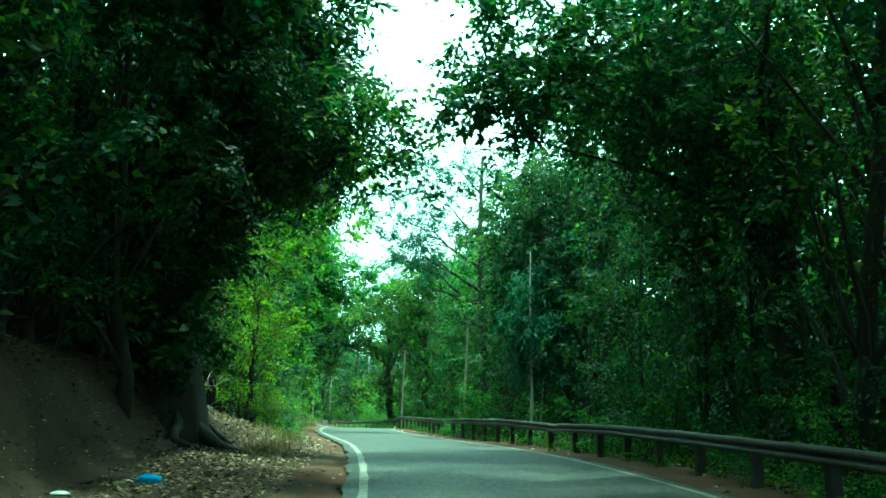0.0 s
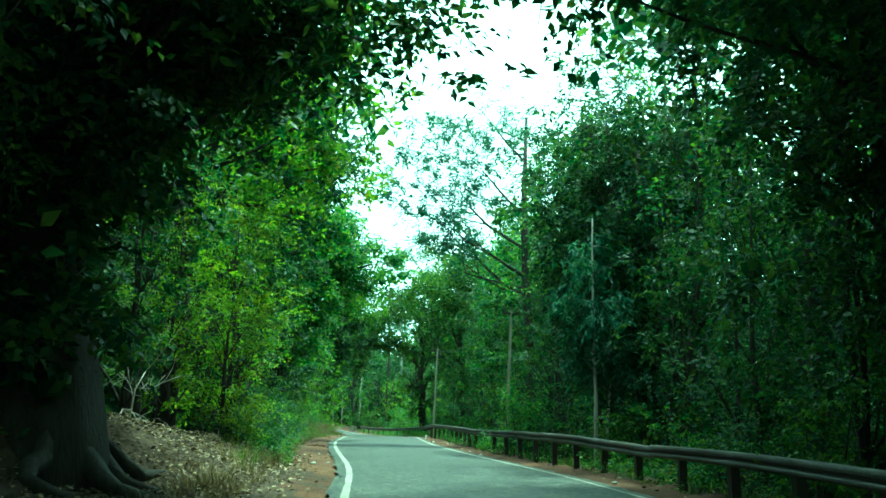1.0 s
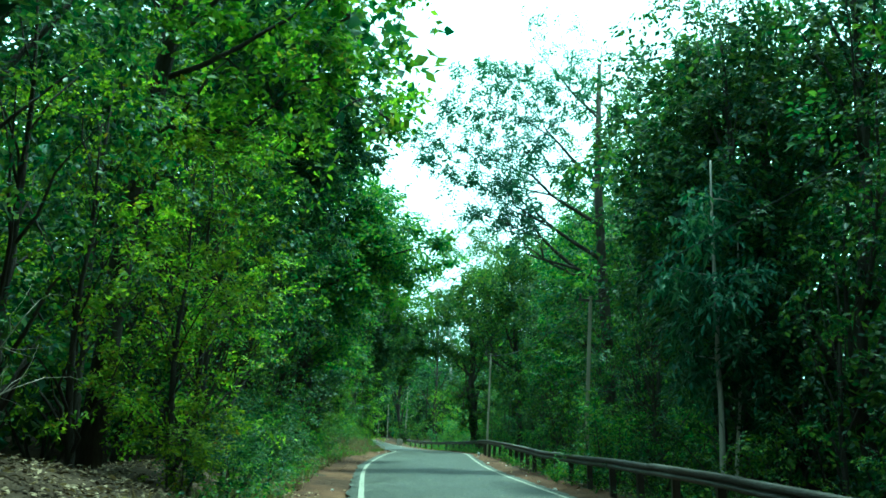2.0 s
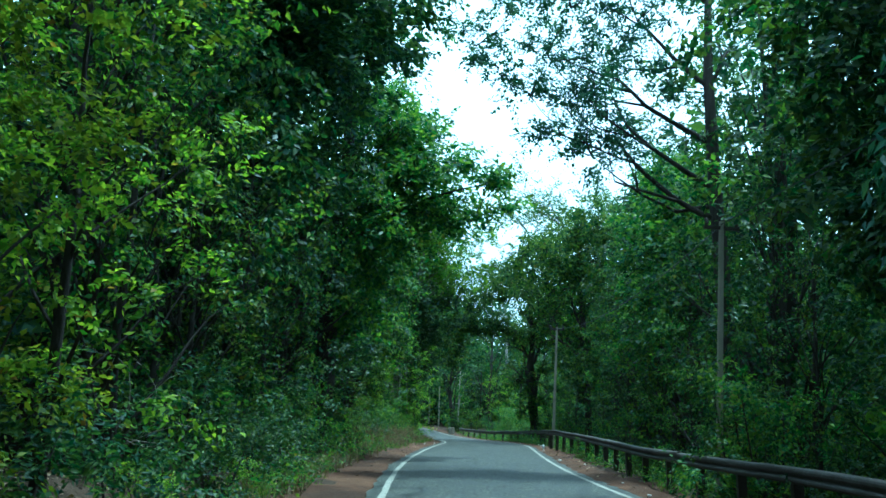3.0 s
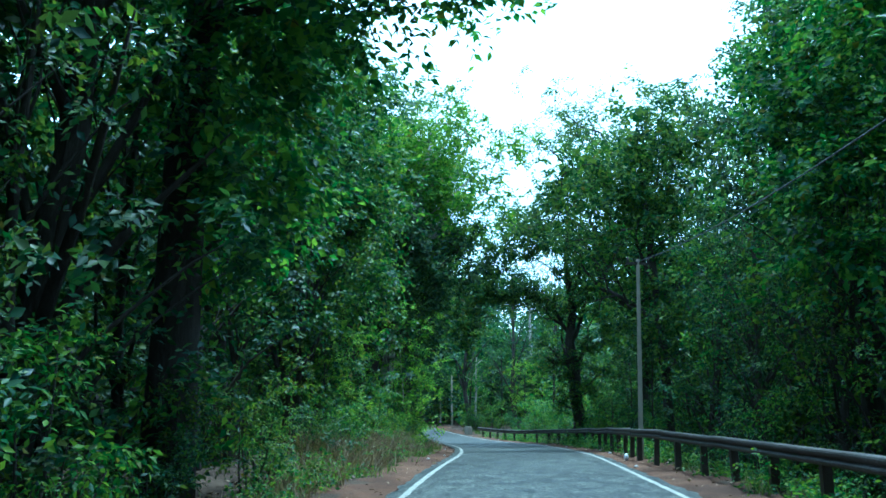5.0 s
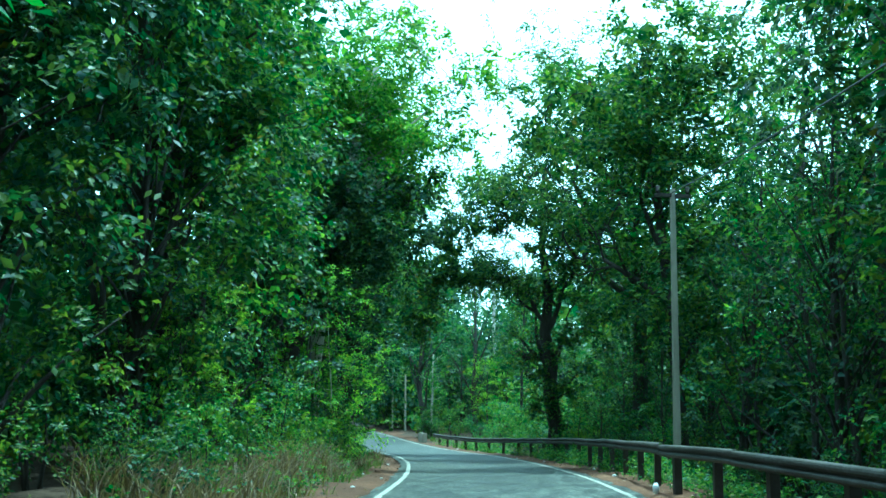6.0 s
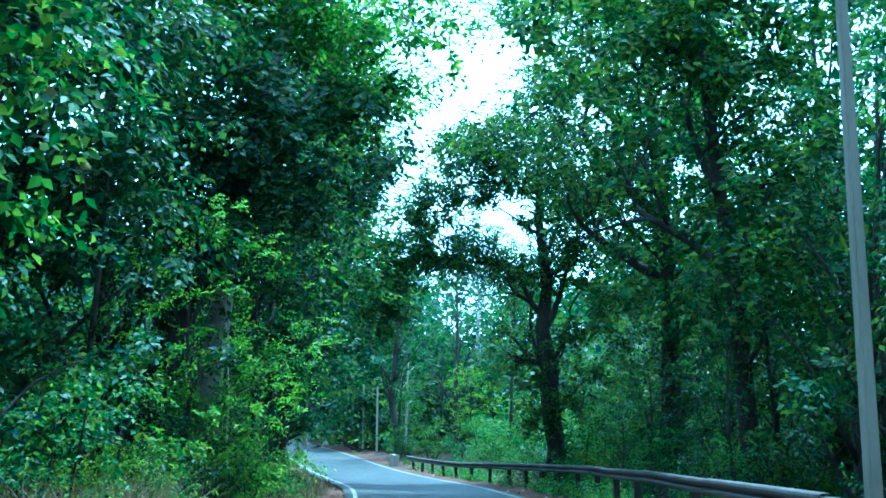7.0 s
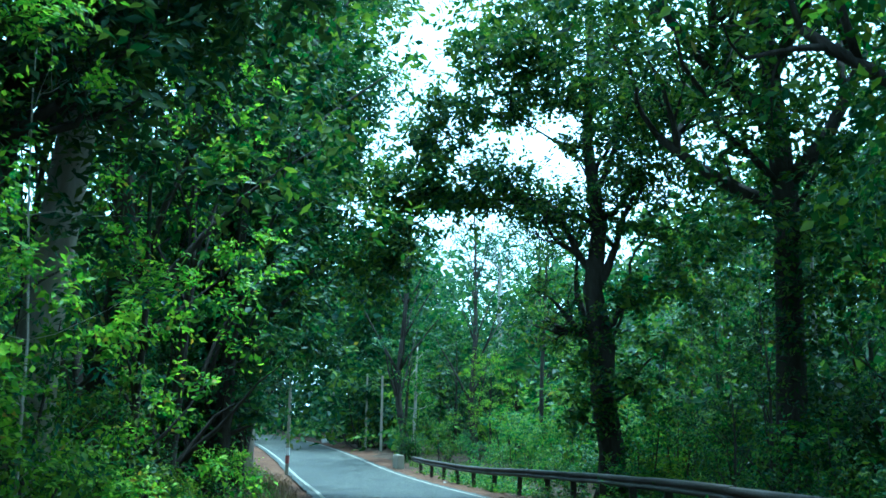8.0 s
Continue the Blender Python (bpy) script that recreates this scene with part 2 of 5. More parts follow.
def unit(v):
    return v / np.maximum(np.linalg.norm(v, axis=-1, keepdims=True), 1e-6)


def shoots(P, D, rng, k=9, size=0.2, wide=0.45, droop=0.3, gap=0.4):
    """Leafy shoots: at each point P a shoot along D with k leaves set left and right. Each leaf is folded along its rib."""
    n = len(P)
    up = np.array((0, 0, 1.0))
    S = unit(np.cross(D, up) + rng.normal(0, 0.12, (n, 3)))
    j = np.arange(k)
    L = size * rng.uniform(0.65, 1.2, (n, k, 1))
    base = P[:, None] + D[:, None] * (j[None, :, None] * size * gap) + rng.normal(0, size * 0.18, (n, k, 3))
    base[..., 2] -= (j * j * 0.012 * size * droop * 4)[None]
    sign = np.where(j % 2 == 0, 1.0, -1.0)[None, :, None]
    lean = (0.35 + 0.5 * j / k)[None, :, None]
    G = unit(D[:, None] * lean + S[:, None] * sign * 0.9 + rng.normal(0, 0.33, (n, k, 3)) - up * droop)
    N = rng.normal(0, 0.4, (n, k, 3)) + up * 0.5 + D[:, None] * 0.65
    N = unit(N - G * (N * G).sum(-1, keepdims=True))
    B = np.cross(N, G)
    W = L * wide * 0.5
    v0 = base
    v1 = base + G * L * 0.42 + B * W + N * L * 0.07
    v2 = base + G * L - N * L * 0.10
    v3 = base + G * L * 0.42 - B * W + N * L * 0.07
    V = np.stack([v0, v1, v2, v3], axis=2).reshape(-1, 3)
    i = np.arange(n * k)[:, None] * 4
    T = np.concatenate([i + np.array([[0, 1, 2]]), i + np.array([[0, 2, 3]])], axis=1).reshape(-1, 3)
    return V, T


def stack(sets):
    Vs, Ts, n = [], [], 0
    for V, T in sets:
        Vs.append(V)
        Ts.append(T + n)
        n += len(V)
    return np.concatenate(Vs), np.concatenate(Ts)


def lump_shoots(lumps, count, rng, fill=0.55, under=0.25, bunch=5, reach=0.2):
    """Points and ways of count shoots over the upper and outer part of uneven clumps (centre, radii)."""
    total, count = count, max(1, count // bunch)
    area = np.array([(r[0] * r[1] + r[1] * r[2] + r[0] * r[2]) for _, r in lumps])
    pick = rng.choice(len(lumps), count, p=area / area.sum())
    C = np.array([c for c, _ in lumps])[pick]
    R = np.array([r for _, r in lumps])[pick]
    U = unit(rng.normal(0, 1, (count, 3)))
    low = (U[:, 2] < -0.2) & (rng.uniform(0, 1, count) > under)
    U[low, 2] *= -0.8
    U = unit(U)
    wob = 1 + 0.25 * np.sin(U[:, 0] * 5 + pick) * np.cos(U[:, 1] * 6 + 2 * pick) + 0.12 * np.sin(U[:, 2] * 11 + pick * 3)
    rad = (fill + (1.03 - fill) * np.sqrt(rng.uniform(0, 1, count))) * wob
    P = C + U * R * rad[:, None]
    D = unit(U + np.array((0, 0, 0.05)) + rng.normal(0, 0.45, (count, 3)))
    own = rng.integers(0, count, total)            # shoots of one spray spring from the same twig
    along = rng.uniform(-0.5, 1, (total, 1)) * reach * 1.6
    P = P[own] + D[own] * along + rng.normal(0, 0.5, (total, 3)) * reach * np.array((1, 1, 0.55))
    return P, unit(D[own] + rng.normal(0, 0.55, (total, 3)))


def inner_leaves(lumps, rng, each, size):
    """Broad sprays inside the clumps, facing out."""
    C = np.repeat(np.array([c for c, _ in lumps]), each, axis=0)
    R = np.repeat(np.array([r for _, r in lumps]), each, axis=0)
    n = len(C)
    N = unit(rng.normal(0, 1, (n, 3)) * np.array((1, 1, 0.8)))
    P = C + N * R * rng.uniform(0.25, 0.66, (n, 1))
    N = unit(N + rng.normal(0, 0.3, (n, 3)))
    G = unit(np.cross(N, rng.normal(0, 1, (n, 3))))
    B = np.cross(N, G)
    L = size * rng.uniform(0.7, 1.2, (n, 1))
    V = np.stack([P - G * L * 0.5, P + B * L * 0.25 + N * L * 0.06, P + G * L * 0.5, P - B * L * 0.25 + N * L * 0.06], 1).reshape(-1, 3)
    i = np.arange(n)[:, None] * 4
    return V, np.concatenate([i + np.array([[0, 1, 2]]), i + np.array([[0, 2, 3]])], 1).reshape(-1, 3)


def make_tree(rng, height, girth, spread, clear, leaves, size, leaf_mat, bark, label, lumps=24, droop=0.3, wide=0.55, lean=(0, 0), fill=0.72, kind_name="tree", k=9, puff=0.3, inner=20):
    """A tree: a tapered trunk, limbs to the clumps of the crown, and the leaves."""
    root = tagged(new(kind_name), label, kind_name.replace("_", " "))
    top = np.array((lean[0] * height, lean[1] * height, height * 0.86))
    line = wander((0, 0, -0.6), top, 9, height * 0.012, rng)
    rad = [girth * (1.45 if i == 0 else 1.12 if i == 1 else 1) * (1 - 0.86 * (i / 9) ** 0.9) for i in range(10)]
    wood = [tube(line, rad, 9)]
    crown = []
    for i in range(lumps):
        u = (i + 0.5) / lumps
        z = clear + (height - clear) * (0.05 + 0.9 * u)
        w = math.sin(math.pi * (0.2 + 0.7 * u)) ** 0.8
        ang = i * 2.4 + rng.uniform(-0.5, 0.5)
        r = spread * w * rng.uniform(0.4, 0.95)
        ax = line[min(9, int(1 + 8 * z / (height * 0.9)))]
        c = np.array((ax[0] + math.cos(ang) * r, ax[1] + math.sin(ang) * r, z))
        s = spread * puff * rng.uniform(0.75, 1.3)
        crown.append((c, np.array((s, s, s * rng.uniform(0.6, 0.9)))))
        if i % 2 == 0:
            q = min(8, max(1, int(8.2 * (z - height * 0.12) / (height * 0.9))))
            wood.append(tube(wander(line[q], c, 5, 0.1, rng, 0.25), [rad[q] * f for f in (0.5, 0.4, 0.31, 0.22, 0.14, 0.05)], 4))
    child("trunk", mesh_of("trunk", *join(wood), bark, True), root)
    P, D = lump_shoots(crown, leaves // k, rng, fill, reach=size * 1.5)
    core = inner_leaves(crown, rng, inner, size * 1.15)
    child("crown", tri_mesh("crown", *stack([shoots(P, D, rng, k, size, wide, droop), core]), leaf_mat), root)
    return root


def grow(rng, p, d, length, r, depth, wood, tips, bend=0.25, rise=0.1, kids=3, shrink=0.68, sides=6):
    """One limb and, at its end and along it, its branches, down to the tips."""
    p, d = np.array(p, float), unit(np.array(d, float))
    pts, rr = [p], [r]
    n = 6
    for i in range(n):
        d = unit(d + rng.normal(0, bend, 3) * 0.5 + np.array((0, 0, rise * 0.3)))
        p = p + d * length / n
        pts.append(p)
        rr.append(r * (1 - 0.5 * (i + 1) / n))
    if depth == 0:
        rr[-1] = rr[-1] * 0.4
    wood.append(tube(pts, rr, max(3, sides)) if depth > 1 else tube(pts[::2], rr[::2], 3 + depth))
    if depth == 0:
        tips += [pts[-1], pts[-2], pts[-3]]
        return
    tips += [pts[4], pts[2]] if depth == 1 else [pts[3]]
    for j in range(kids):
        at = n if j == 0 else int(rng.integers(2, n))
        side = unit(np.cross(d, rng.normal(0, 1, 3)))
        nd = unit(d * (0.9 if j == 0 else 0.6) + side * rng.uniform(0.4, 0.9) + np.array((0, 0, rise * 0.5)))
        grow(rng, pts[at], nd, length * shrink * rng.uniform(0.8, 1.15), rr[at] * 0.75, depth - 1, wood, tips, bend, rise, kids, shrink, sides - 1)


def limb_tree(rng, name, label, base, trunk, limbs, bark, leaf_mat, per_tip, size, puff, depth=3, kids=3, k=8, wide=0.45, droop=0.35, bend=0.3, extra=(), shrink=0.68, rise=0.1, clumps=(), dense=1000, inner=36, sag=0.05):
    """A tree of its own build: trunk is a list of (x, y, z, radius); limbs are (height share, toward, length, radius); leaves sit round the tips
    and in the clumps (x, y, z, radius, in the world) of its crown."""
    root = tagged(new(name), label, "tree")
    root.matrix_basis = pose(*base)
    wood, tips = [], []
    child("trunk", mesh_of("trunk", *tube([t[:3] for t in trunk], [t[3] for t in trunk], 10), bark, True), root)
    for share, toward, length, r in limbs:
        f = share * (len(trunk) - 1)
        i = min(int(f), len(trunk) - 2)
        p = np.array(trunk[i][:3]) + (np.array(trunk[i + 1][:3]) - np.array(trunk[i][:3])) * (f - i)
        part = []
        grow(rng, p, toward, length, r, depth, part, tips, bend, rise, kids, shrink, 7)
        child("limb", mesh_of("limb", *join(part), bark, True), root)
    T = np.array(tips + [np.array(e) for e in extra])
    n = len(T) * per_tip
    own = rng.normal(0, puff, (len(T) * 2, 3)) * np.array((1, 1, 0.6))
    P = np.repeat(T, per_tip, axis=0) + own[np.repeat(np.arange(len(T)) * 2, per_tip) + rng.integers(0, 2, n)] + rng.normal(0, puff * 0.4, (n, 3)) * np.array((1, 1, 0.6))
    D = unit(rng.normal(0, 1, (n, 3)) + np.array((0, 0, 0.2)))
    leaves = [shoots(P, D, rng, k, size, wide, droop)]
    if clumps:
        lumps = []
        axis = np.array([t[:4] for t in trunk])
        for x, y, z, r in clumps:
            c = np.array((x, y, z)) - np.array(base)
            lumps.append((c, np.array((r, r, r * 0.8))))
            h = min(max(c[2] * rng.uniform(0.62, 0.88), axis[1, 2]), axis[-2, 2])
            fork = np.array([np.interp(h, axis[:, 2], axis[:, i]) for i in range(4)])
            g = max(0.03, min(0.085, fork[3] * 0.4))
            far = np.linalg.norm(c - fork[:3])
            for q, (o, _) in enumerate(lumps[:-1]):            # fork from a clump that lies on the way
                gap = np.linalg.norm(c - o)
                if gap < far * 0.7 and np.linalg.norm(o - axis[1, :3]) < np.linalg.norm(c - axis[0, :3]) + 0.3:
                    far, fork, g = gap, np.array((*o, 0)), 0.028
            line = wander(fork[:3], c, 8, 0.05 + far * 0.025, rng, sag * far)
            wood = [tube(line, [g * f for f in (1, 0.88, 0.76, 0.65, 0.55, 0.45, 0.35, 0.24, 0.1)], 5)]
            for _ in range(4):
                wood.append(tube(wander(c, c + unit(rng.normal(0, 1, 3)) * r * 0.95, 3, 0.05, rng), [g * 0.2, g * 0.16, g * 0.1, 0.004], 3))
            child("branch", mesh_of("branch", *join(wood), bark, True), root)
        n = int(dense * sum(c[3] ** 2 for c in clumps) * (0.2 / size) ** 2)
        CP, CD = lump_shoots(lumps, n // k, rng, 0.68, 0.45, reach=size * 1.3)
        leaves += [shoots(CP, CD, rng, k, size, max(wide, 0.62), droop), inner_leaves(lumps, rng, inner, size * 1.6)]
    child("crown", tri_mesh("crown", *stack(leaves), leaf_mat), root)
    return root


def make_shrub(rng, height, spread, leaves, size, leaf_mat, label, wide=0.5, droop=0.25, name="shrub", stems=6, lumps=7, k=8):
    root = tagged(new(name), label, name.replace("_", " "))
    crown, wood = [], []
    for i in range(lumps):
        ang = i * 2.4 + rng.uniform(-0.4, 0.4)
        r = spread * rng.uniform(0.15, 0.6)
        s = spread * rng.uniform(0.35, 0.55)
        c = np.array((math.cos(ang) * r, math.sin(ang) * r, height * (0.18 + 0.66 * ((i * 0.618) % 1))))
        crown.append((c, np.array((s, s, s * 0.8))))
        if i < stems:
            wood.append(tube(wander((0.12 * math.cos(ang), 0.12 * math.sin(ang), -0.2), c + (0, 0, 0.2), 5, 0.05, rng), [0.035, 0.03, 0.024, 0.02, 0.014, 0.006], 5))
    child("stem", mesh_of("stem", *join(wood), M_BARK, True), root)
    P, D = lump_shoots(crown, leaves // k, rng, 0.6, reach=size * 1.4)
    child("foliage", tri_mesh("foliage", *stack([shoots(P, D, rng, k, size, wide, droop), inner_leaves(crown, rng, 26, size * 1.2)]), leaf_mat), root)
    return root


# ---- ground, road, edge lines ----
def build_ground():
    ds = np.concatenate([np.array((-900, -500, -250, -130, -70, -45, -32, -24, -18, -14)), np.arange(-11, -2.19, 0.3), np.array((-2.2, -2.0, -1, 0, 1, 2.0)),
                         np.arange(2.2, 11.1, 0.3), np.array((14, 18, 24, 32, 45, 70, 130, 250, 500, 900))])
    ys = np.concatenate([np.array((-900, -400, -200, -110)), np.arange(-80, 0, 3.0), np.arange(0, 120, 0.6), np.arange(120, 231, 3.0), np.array((300, 450, 900, 1500))])
    verts = []
    for y in ys:
        for d in ds:
            x = float(centre(y) + d * slant(y))
            verts.append((x, float(y), float(ground_z(x, y))))
    w = len(ds)
    faces = [(i * w + j, i * w + j + 1, (i + 1) * w + j + 1, (i + 1) * w + j) for i in range(len(ys) - 1) for j in range(w - 1)]
    me = mesh_of("ground", verts, faces, M_GROUND, True)
    me.materials.append(M_FLOOR)
    rng = np.random.default_rng(3)
    edge = rng.normal(0, 0.28, (len(ys), 2))
    for p in me.polygons:
        i, j = divmod(p.index, w - 1)
        d = (ds[j] + ds[j + 1]) / 2
        if d < -3.45 + 0.85 * float(step(33, 25, ys[i])) + edge[i, 0] or d > 3.3 + edge[i, 1]:
            p.material_index = 1
    tagged(new("ground", me), "reddish forest soil with bare verges and low banks", "ground", kind="structure")


def strip(name, lo, hi, lift, mat, label, category, rag=0.0, crossfall=0.0, seed=1):
    rng = np.random.default_rng(seed)
    ys = np.arange(-70, 215, 0.4)
    n = 7 if hi - lo > 1 else 2
    verts, faces = [], []
    for y in ys:
        s = slant(y)
        ragged = rng.normal(0, rag, 2)
        for j in range(n):
            d = lo + (hi - lo) * j / (n - 1)
            d += ragged[0] if j == 0 else ragged[1] if j == n - 1 else 0
            verts.append((float(centre(y) + d * s), float(y), float(level(y) + lift - crossfall * d * d)))
    faces = [(i * n + j, i * n + j + 1, (i + 1) * n + j + 1, (i + 1) * n + j) for i in range(len(ys) - 1) for j in range(n - 1)]
    return tagged(new(name, mesh_of(name, verts, faces, mat, True)), label, category, kind="structure")


build_ground()
strip("road", -2.22, 2.22, 0.02, M_ROAD, "worn grey asphalt of a narrow forest road", "road", 0.035, 0.003)
strip("edge_line_1", -HALF - 0.052, -HALF + 0.052, 0.026, M_LINE, "worn white painted edge line on the asphalt", "road marking", 0.006, 0.003, 2)
strip("edge_line_2", HALF - 0.052, HALF + 0.052, 0.026, M_LINE, "worn white painted edge line on the asphalt", "road marking", 0.006, 0.003, 3)


# ---- guardrail: corrugated steel panels on posts ----
def rail_side(y):
    """Distance of the rail from the road's centre, and the height of its top over the road."""
    return np.interp(y, [-30, 10, 17, 24, 30, 37, 45, 52, 58, 65, 72, 78, 84, 89, 94, 102, 105], [3.1, 2.9, 2.95, 3.15, 2.95, 3.05, 3.15, 3.35, 3.2, 2.75, 3.0, 3.3, 3.4, 3.3, 2.95, 2.9, 2.95]), np.interp(y, [-30, 26, 31, 36, 44, 56, 64, 80, 88, 95, 105], [0.64, 0.64, 0.73, 0.76, 0.69, 0.73, 0.79, 0.78, 0.70, 0.62, 0.6])


def build_guardrail():
    root = tagged(new("guardrail"), "long weathered steel guardrail on short posts beside the road", "guardrail")
    prof = [(0.03, 0.006), (-0.04, 0.0), (-0.056, -0.01), (-0.066, -0.034), (-0.064, -0.062), (-0.02, -0.092), (-0.02, -0.104), (-0.056, -0.124), (-0.066, -0.14), (-0.064, -0.164), (-0.028, -0.188), (0.0, -0.196)]
    rng = np.random.default_rng(7)
    starts = np.arange(-26, 103, 4.0)
    for a in starts:
        b = min(a + 4.12, 104.3)
        ys = np.linspace(a, b, 6)
        off = rng.normal(0, 0.012, 2)
        verts, faces = [], []
        for i, y in enumerate(ys):
            d, h = rail_side(y)
            s = slant(y)
            dip = off[0] * (1 - i / 5) + off[1] * i / 5
            for back in (0.0, 0.006):
                for px, pz in prof:
                    verts.append((float(centre(y) + (d + px + back + 0.004 * (i == 5)) * s), float(y), float(level(y) + h + pz + dip)))
        m = len(prof)
        for i in range(5):
            o, q = i * 2 * m, (i + 1) * 2 * m
            for j in range(m - 1):
                faces.append((o + j, o + j + 1, q + j + 1, q + j))
                faces.append((o + m + j + 1, o + m + j, q + m + j, q + m + j + 1))
            faces.append((o + m, o, q, q + m))
            faces.append((o + m - 1, o + 2 * m - 1, q + 2 * m - 1, q + m - 1))
        child("rail_panel", mesh_of("rail_panel", verts, faces, M_STEEL, False), root)
    # posts: channel section, set behind the rail
    sec = [(0, -0.07), (0.12, -0.07), (0.12, -0.05), (0.015, -0.05), (0.015, 0.05), (0.12, 0.05), (0.12, 0.07), (0, 0.07)]
    v = [(x, y, z) for z in (-0.5, 0.6) for x, y in sec]
    f = [(i, (i + 1) % 8, (i + 1) % 8 + 8, i + 8) for i in range(8)] + [tuple(range(7, -1, -1)), tuple(range(8, 16))]
    me = mesh_of("post", v, f, M_POST)
    for y in np.arange(-25, 104, 2.0):
        d, h = rail_side(y)
        ob = child("post", me, root)
        ob.matrix_basis = pose(float(centre(y) + (d + 0.012) * slant(y)), float(y), float(level(y) + h - 0.63), rng.normal(0, 1.5), rng.normal(0, 1.5), rng.normal(0, 3))


build_guardrail()


# ---- poles and cables ----
def make_pole(x, y, top, low, w_low, w_top, label, arm=False, bands=False, lean=0.0, name="utility_pole"):
    root = tagged(new(name), label, "pole")
    root.matrix_basis = pose(x, y, low, 0, lean, 8)
    h = top - low
    bm = bmesh.new()
    bmesh.ops.create_cone(bm, cap_ends=True, segments=4, radius1=w_low * 0.7071, radius2=w_top * 0.7071, depth=h, matrix=Matrix.Translation((0, 0, h / 2)) @ Matrix.Rotation(math.pi / 4, 4, "Z"))
    bmesh.ops.bevel(bm, geom=[e for e in bm.edges if abs(e.verts[0].co.z - e.verts[1].co.z) > 1], offset=w_top * 0.18, segments=2, affect="EDGES")
    me = bpy.data.meshes.new("shaft")
    bm.to_mesh(me)
    bm.free()
    me.materials.append(M_CONC)
    child("shaft", me, root)
    if arm:
        v, f = join([tube([(-0.32, 0, h - 0.12), (0.32, 0, h - 0.12)], [0.045, 0.045], 4)])
        child("cross_arm", mesh_of("cross_arm", v, f, M_POST), root, "rusty steel cross arm")
        ins = mesh_of("insulator", *tube([(0, 0, 0), (0, 0, 0.05), (0, 0, 0.06), (0, 0, 0.11), (0, 0, 0.13)], [0.025, 0.045, 0.028, 0.045, 0.015], 8), M_POST, True)
        for px in (-0.27, 0.27):
            ob = child("insulator", ins, root)
            ob.location = (px, 0, h - 0.08)
    if bands:
        for z0, mat in ((0.55, M_RED), (0.85, M_WHITEP)):
            w = w_low * 0.5 + 0.006
            v = [(sx * w, sy * w, z0 + dz) for dz in (0, 0.28) for sx, sy in ((-1, -1), (1, -1), (1, 1), (-1, 1))]
            child("painted_band", mesh_of("painted_band", v, [(0, 1, 5, 4), (1, 2, 6, 5), (2, 3, 7, 6), (3, 0, 4, 7)], mat), root)
    return root


make_pole(4.44, 41.7, 4.78, -0.9, 0.105, 0.08, "tapered grey concrete utility pole among roadside leaves", arm=True, lean=2.0)
make_pole(2.32, 65.45, 5.18, -0.6, 0.118, 0.082, "tall grey concrete utility pole behind the guardrail", arm=True, lean=1.6)
make_pole(-7.6, 118, 4.3, -0.5, 0.15, 0.12, "slim pale concrete pole at the bend")
make_pole(-8.9, 121, 4.6, -0.5, 0.14, 0.11, "slim grey pole at the bend")
make_pole(-9.0, 101.2, 4.6, -0.6, 0.13, 0.09, "pole with a red painted band at the road's edge", bands=True)
make_pole(-12.0, 127, 4.4, -0.2, 0.13, 0.1, "thin dark pole by the rising road")


def make_cable(a, b, sag, r=0.011):
    pts = [Vector(a).lerp(Vector(b), i / 14) - Vector((0, 0, sag * 4 * i / 14 * (1 - i / 14))) for i in range(15)]
    tagged(new("overhead_cable", mesh_of("overhead_cable", *tube(pts, [r] * 15, 5), M_CABLE)), "thin black overhead cable between poles", "cable")


make_cable((4.62, 41.7, 4.7), (2.46, 65.45, 5.1), 0.5)
make_cable((4.62, 41.7, 4.72), (10.0, 14.0, 6.6), 0.4)


# ---- forest plants: models, then their copies along both sides ----
R = np.random.default_rng(11)
TALL = [make_tree(R, 17, 0.27, 4.2, 4.0, 2350, 0.205, M_LEAF, M_BARK, "tall forest tree with a dense green crown", 34, puff=0.25),
        make_tree(R, 19, 0.24, 3.8, 5.0, 2350, 0.205, M_LEAF_DARK, M_BARK, "tall dark-leaved forest tree", 36, puff=0.25),
        make_tree(R, 15, 0.22, 4.2, 3.0, 2350, 0.205, M_LEAF, M_BARK, "broad forest tree with a straight trunk", 34, puff=0.25)]
MIDDLE = [make_tree(R, 9, 0.12, 2.6, 0.6, 2600, 0.122, M_LEAF, M_BARK, "young leafy forest tree", 32, 0.45, puff=0.24),
          make_tree(R, 8, 0.10, 2.5, 0.4, 2600, 0.122, M_LEAF_DARK, M_BARK, "dark bushy young tree", 32, 0.5, puff=0.24),
          make_tree(R, 10, 0.11, 2.4, 0.8, 2600, 0.122, M_LEAF, M_BARK, "slender young tree hung with creepers", 34, 0.7, puff=0.25)]
YELLOW = make_tree(R, 7.5, 0.09, 2.3, 0.4, 5600, 0.104, M_LEAF_YEL, M_BARK, "young tree with bright yellow-green leaves", 30, 0.35, puff=0.25)
SHRUB = [make_shrub(R, 2.2, 1.5, 1400, 0.1, M_LEAF, "leafy green roadside shrub", lumps=9),
         make_shrub(R, 1.5, 1.4, 1300, 0.098, M_LEAF_DARK, "low dark green shrub", lumps=9),
         make_shrub(R, 3.2, 1.6, 1400, 0.118, M_LEAF, "tall loose green shrub", droop=0.5, lumps=10)]
SHRUB_Y = make_shrub(R, 1.4, 1.2, 1700, 0.105, M_LEAF_YEL, "low yellow-green roadside shrub")
UNDER = [make_shrub(R, 3.6, 2.0, 820, 0.31, M_LEAF_DARK, "dark leafy undergrowth deep in the forest", lumps=9),
         make_shrub(R, 3.0, 2.2, 820, 0.3, M_LEAF, "green leafy undergrowth deep in the forest", lumps=9)]
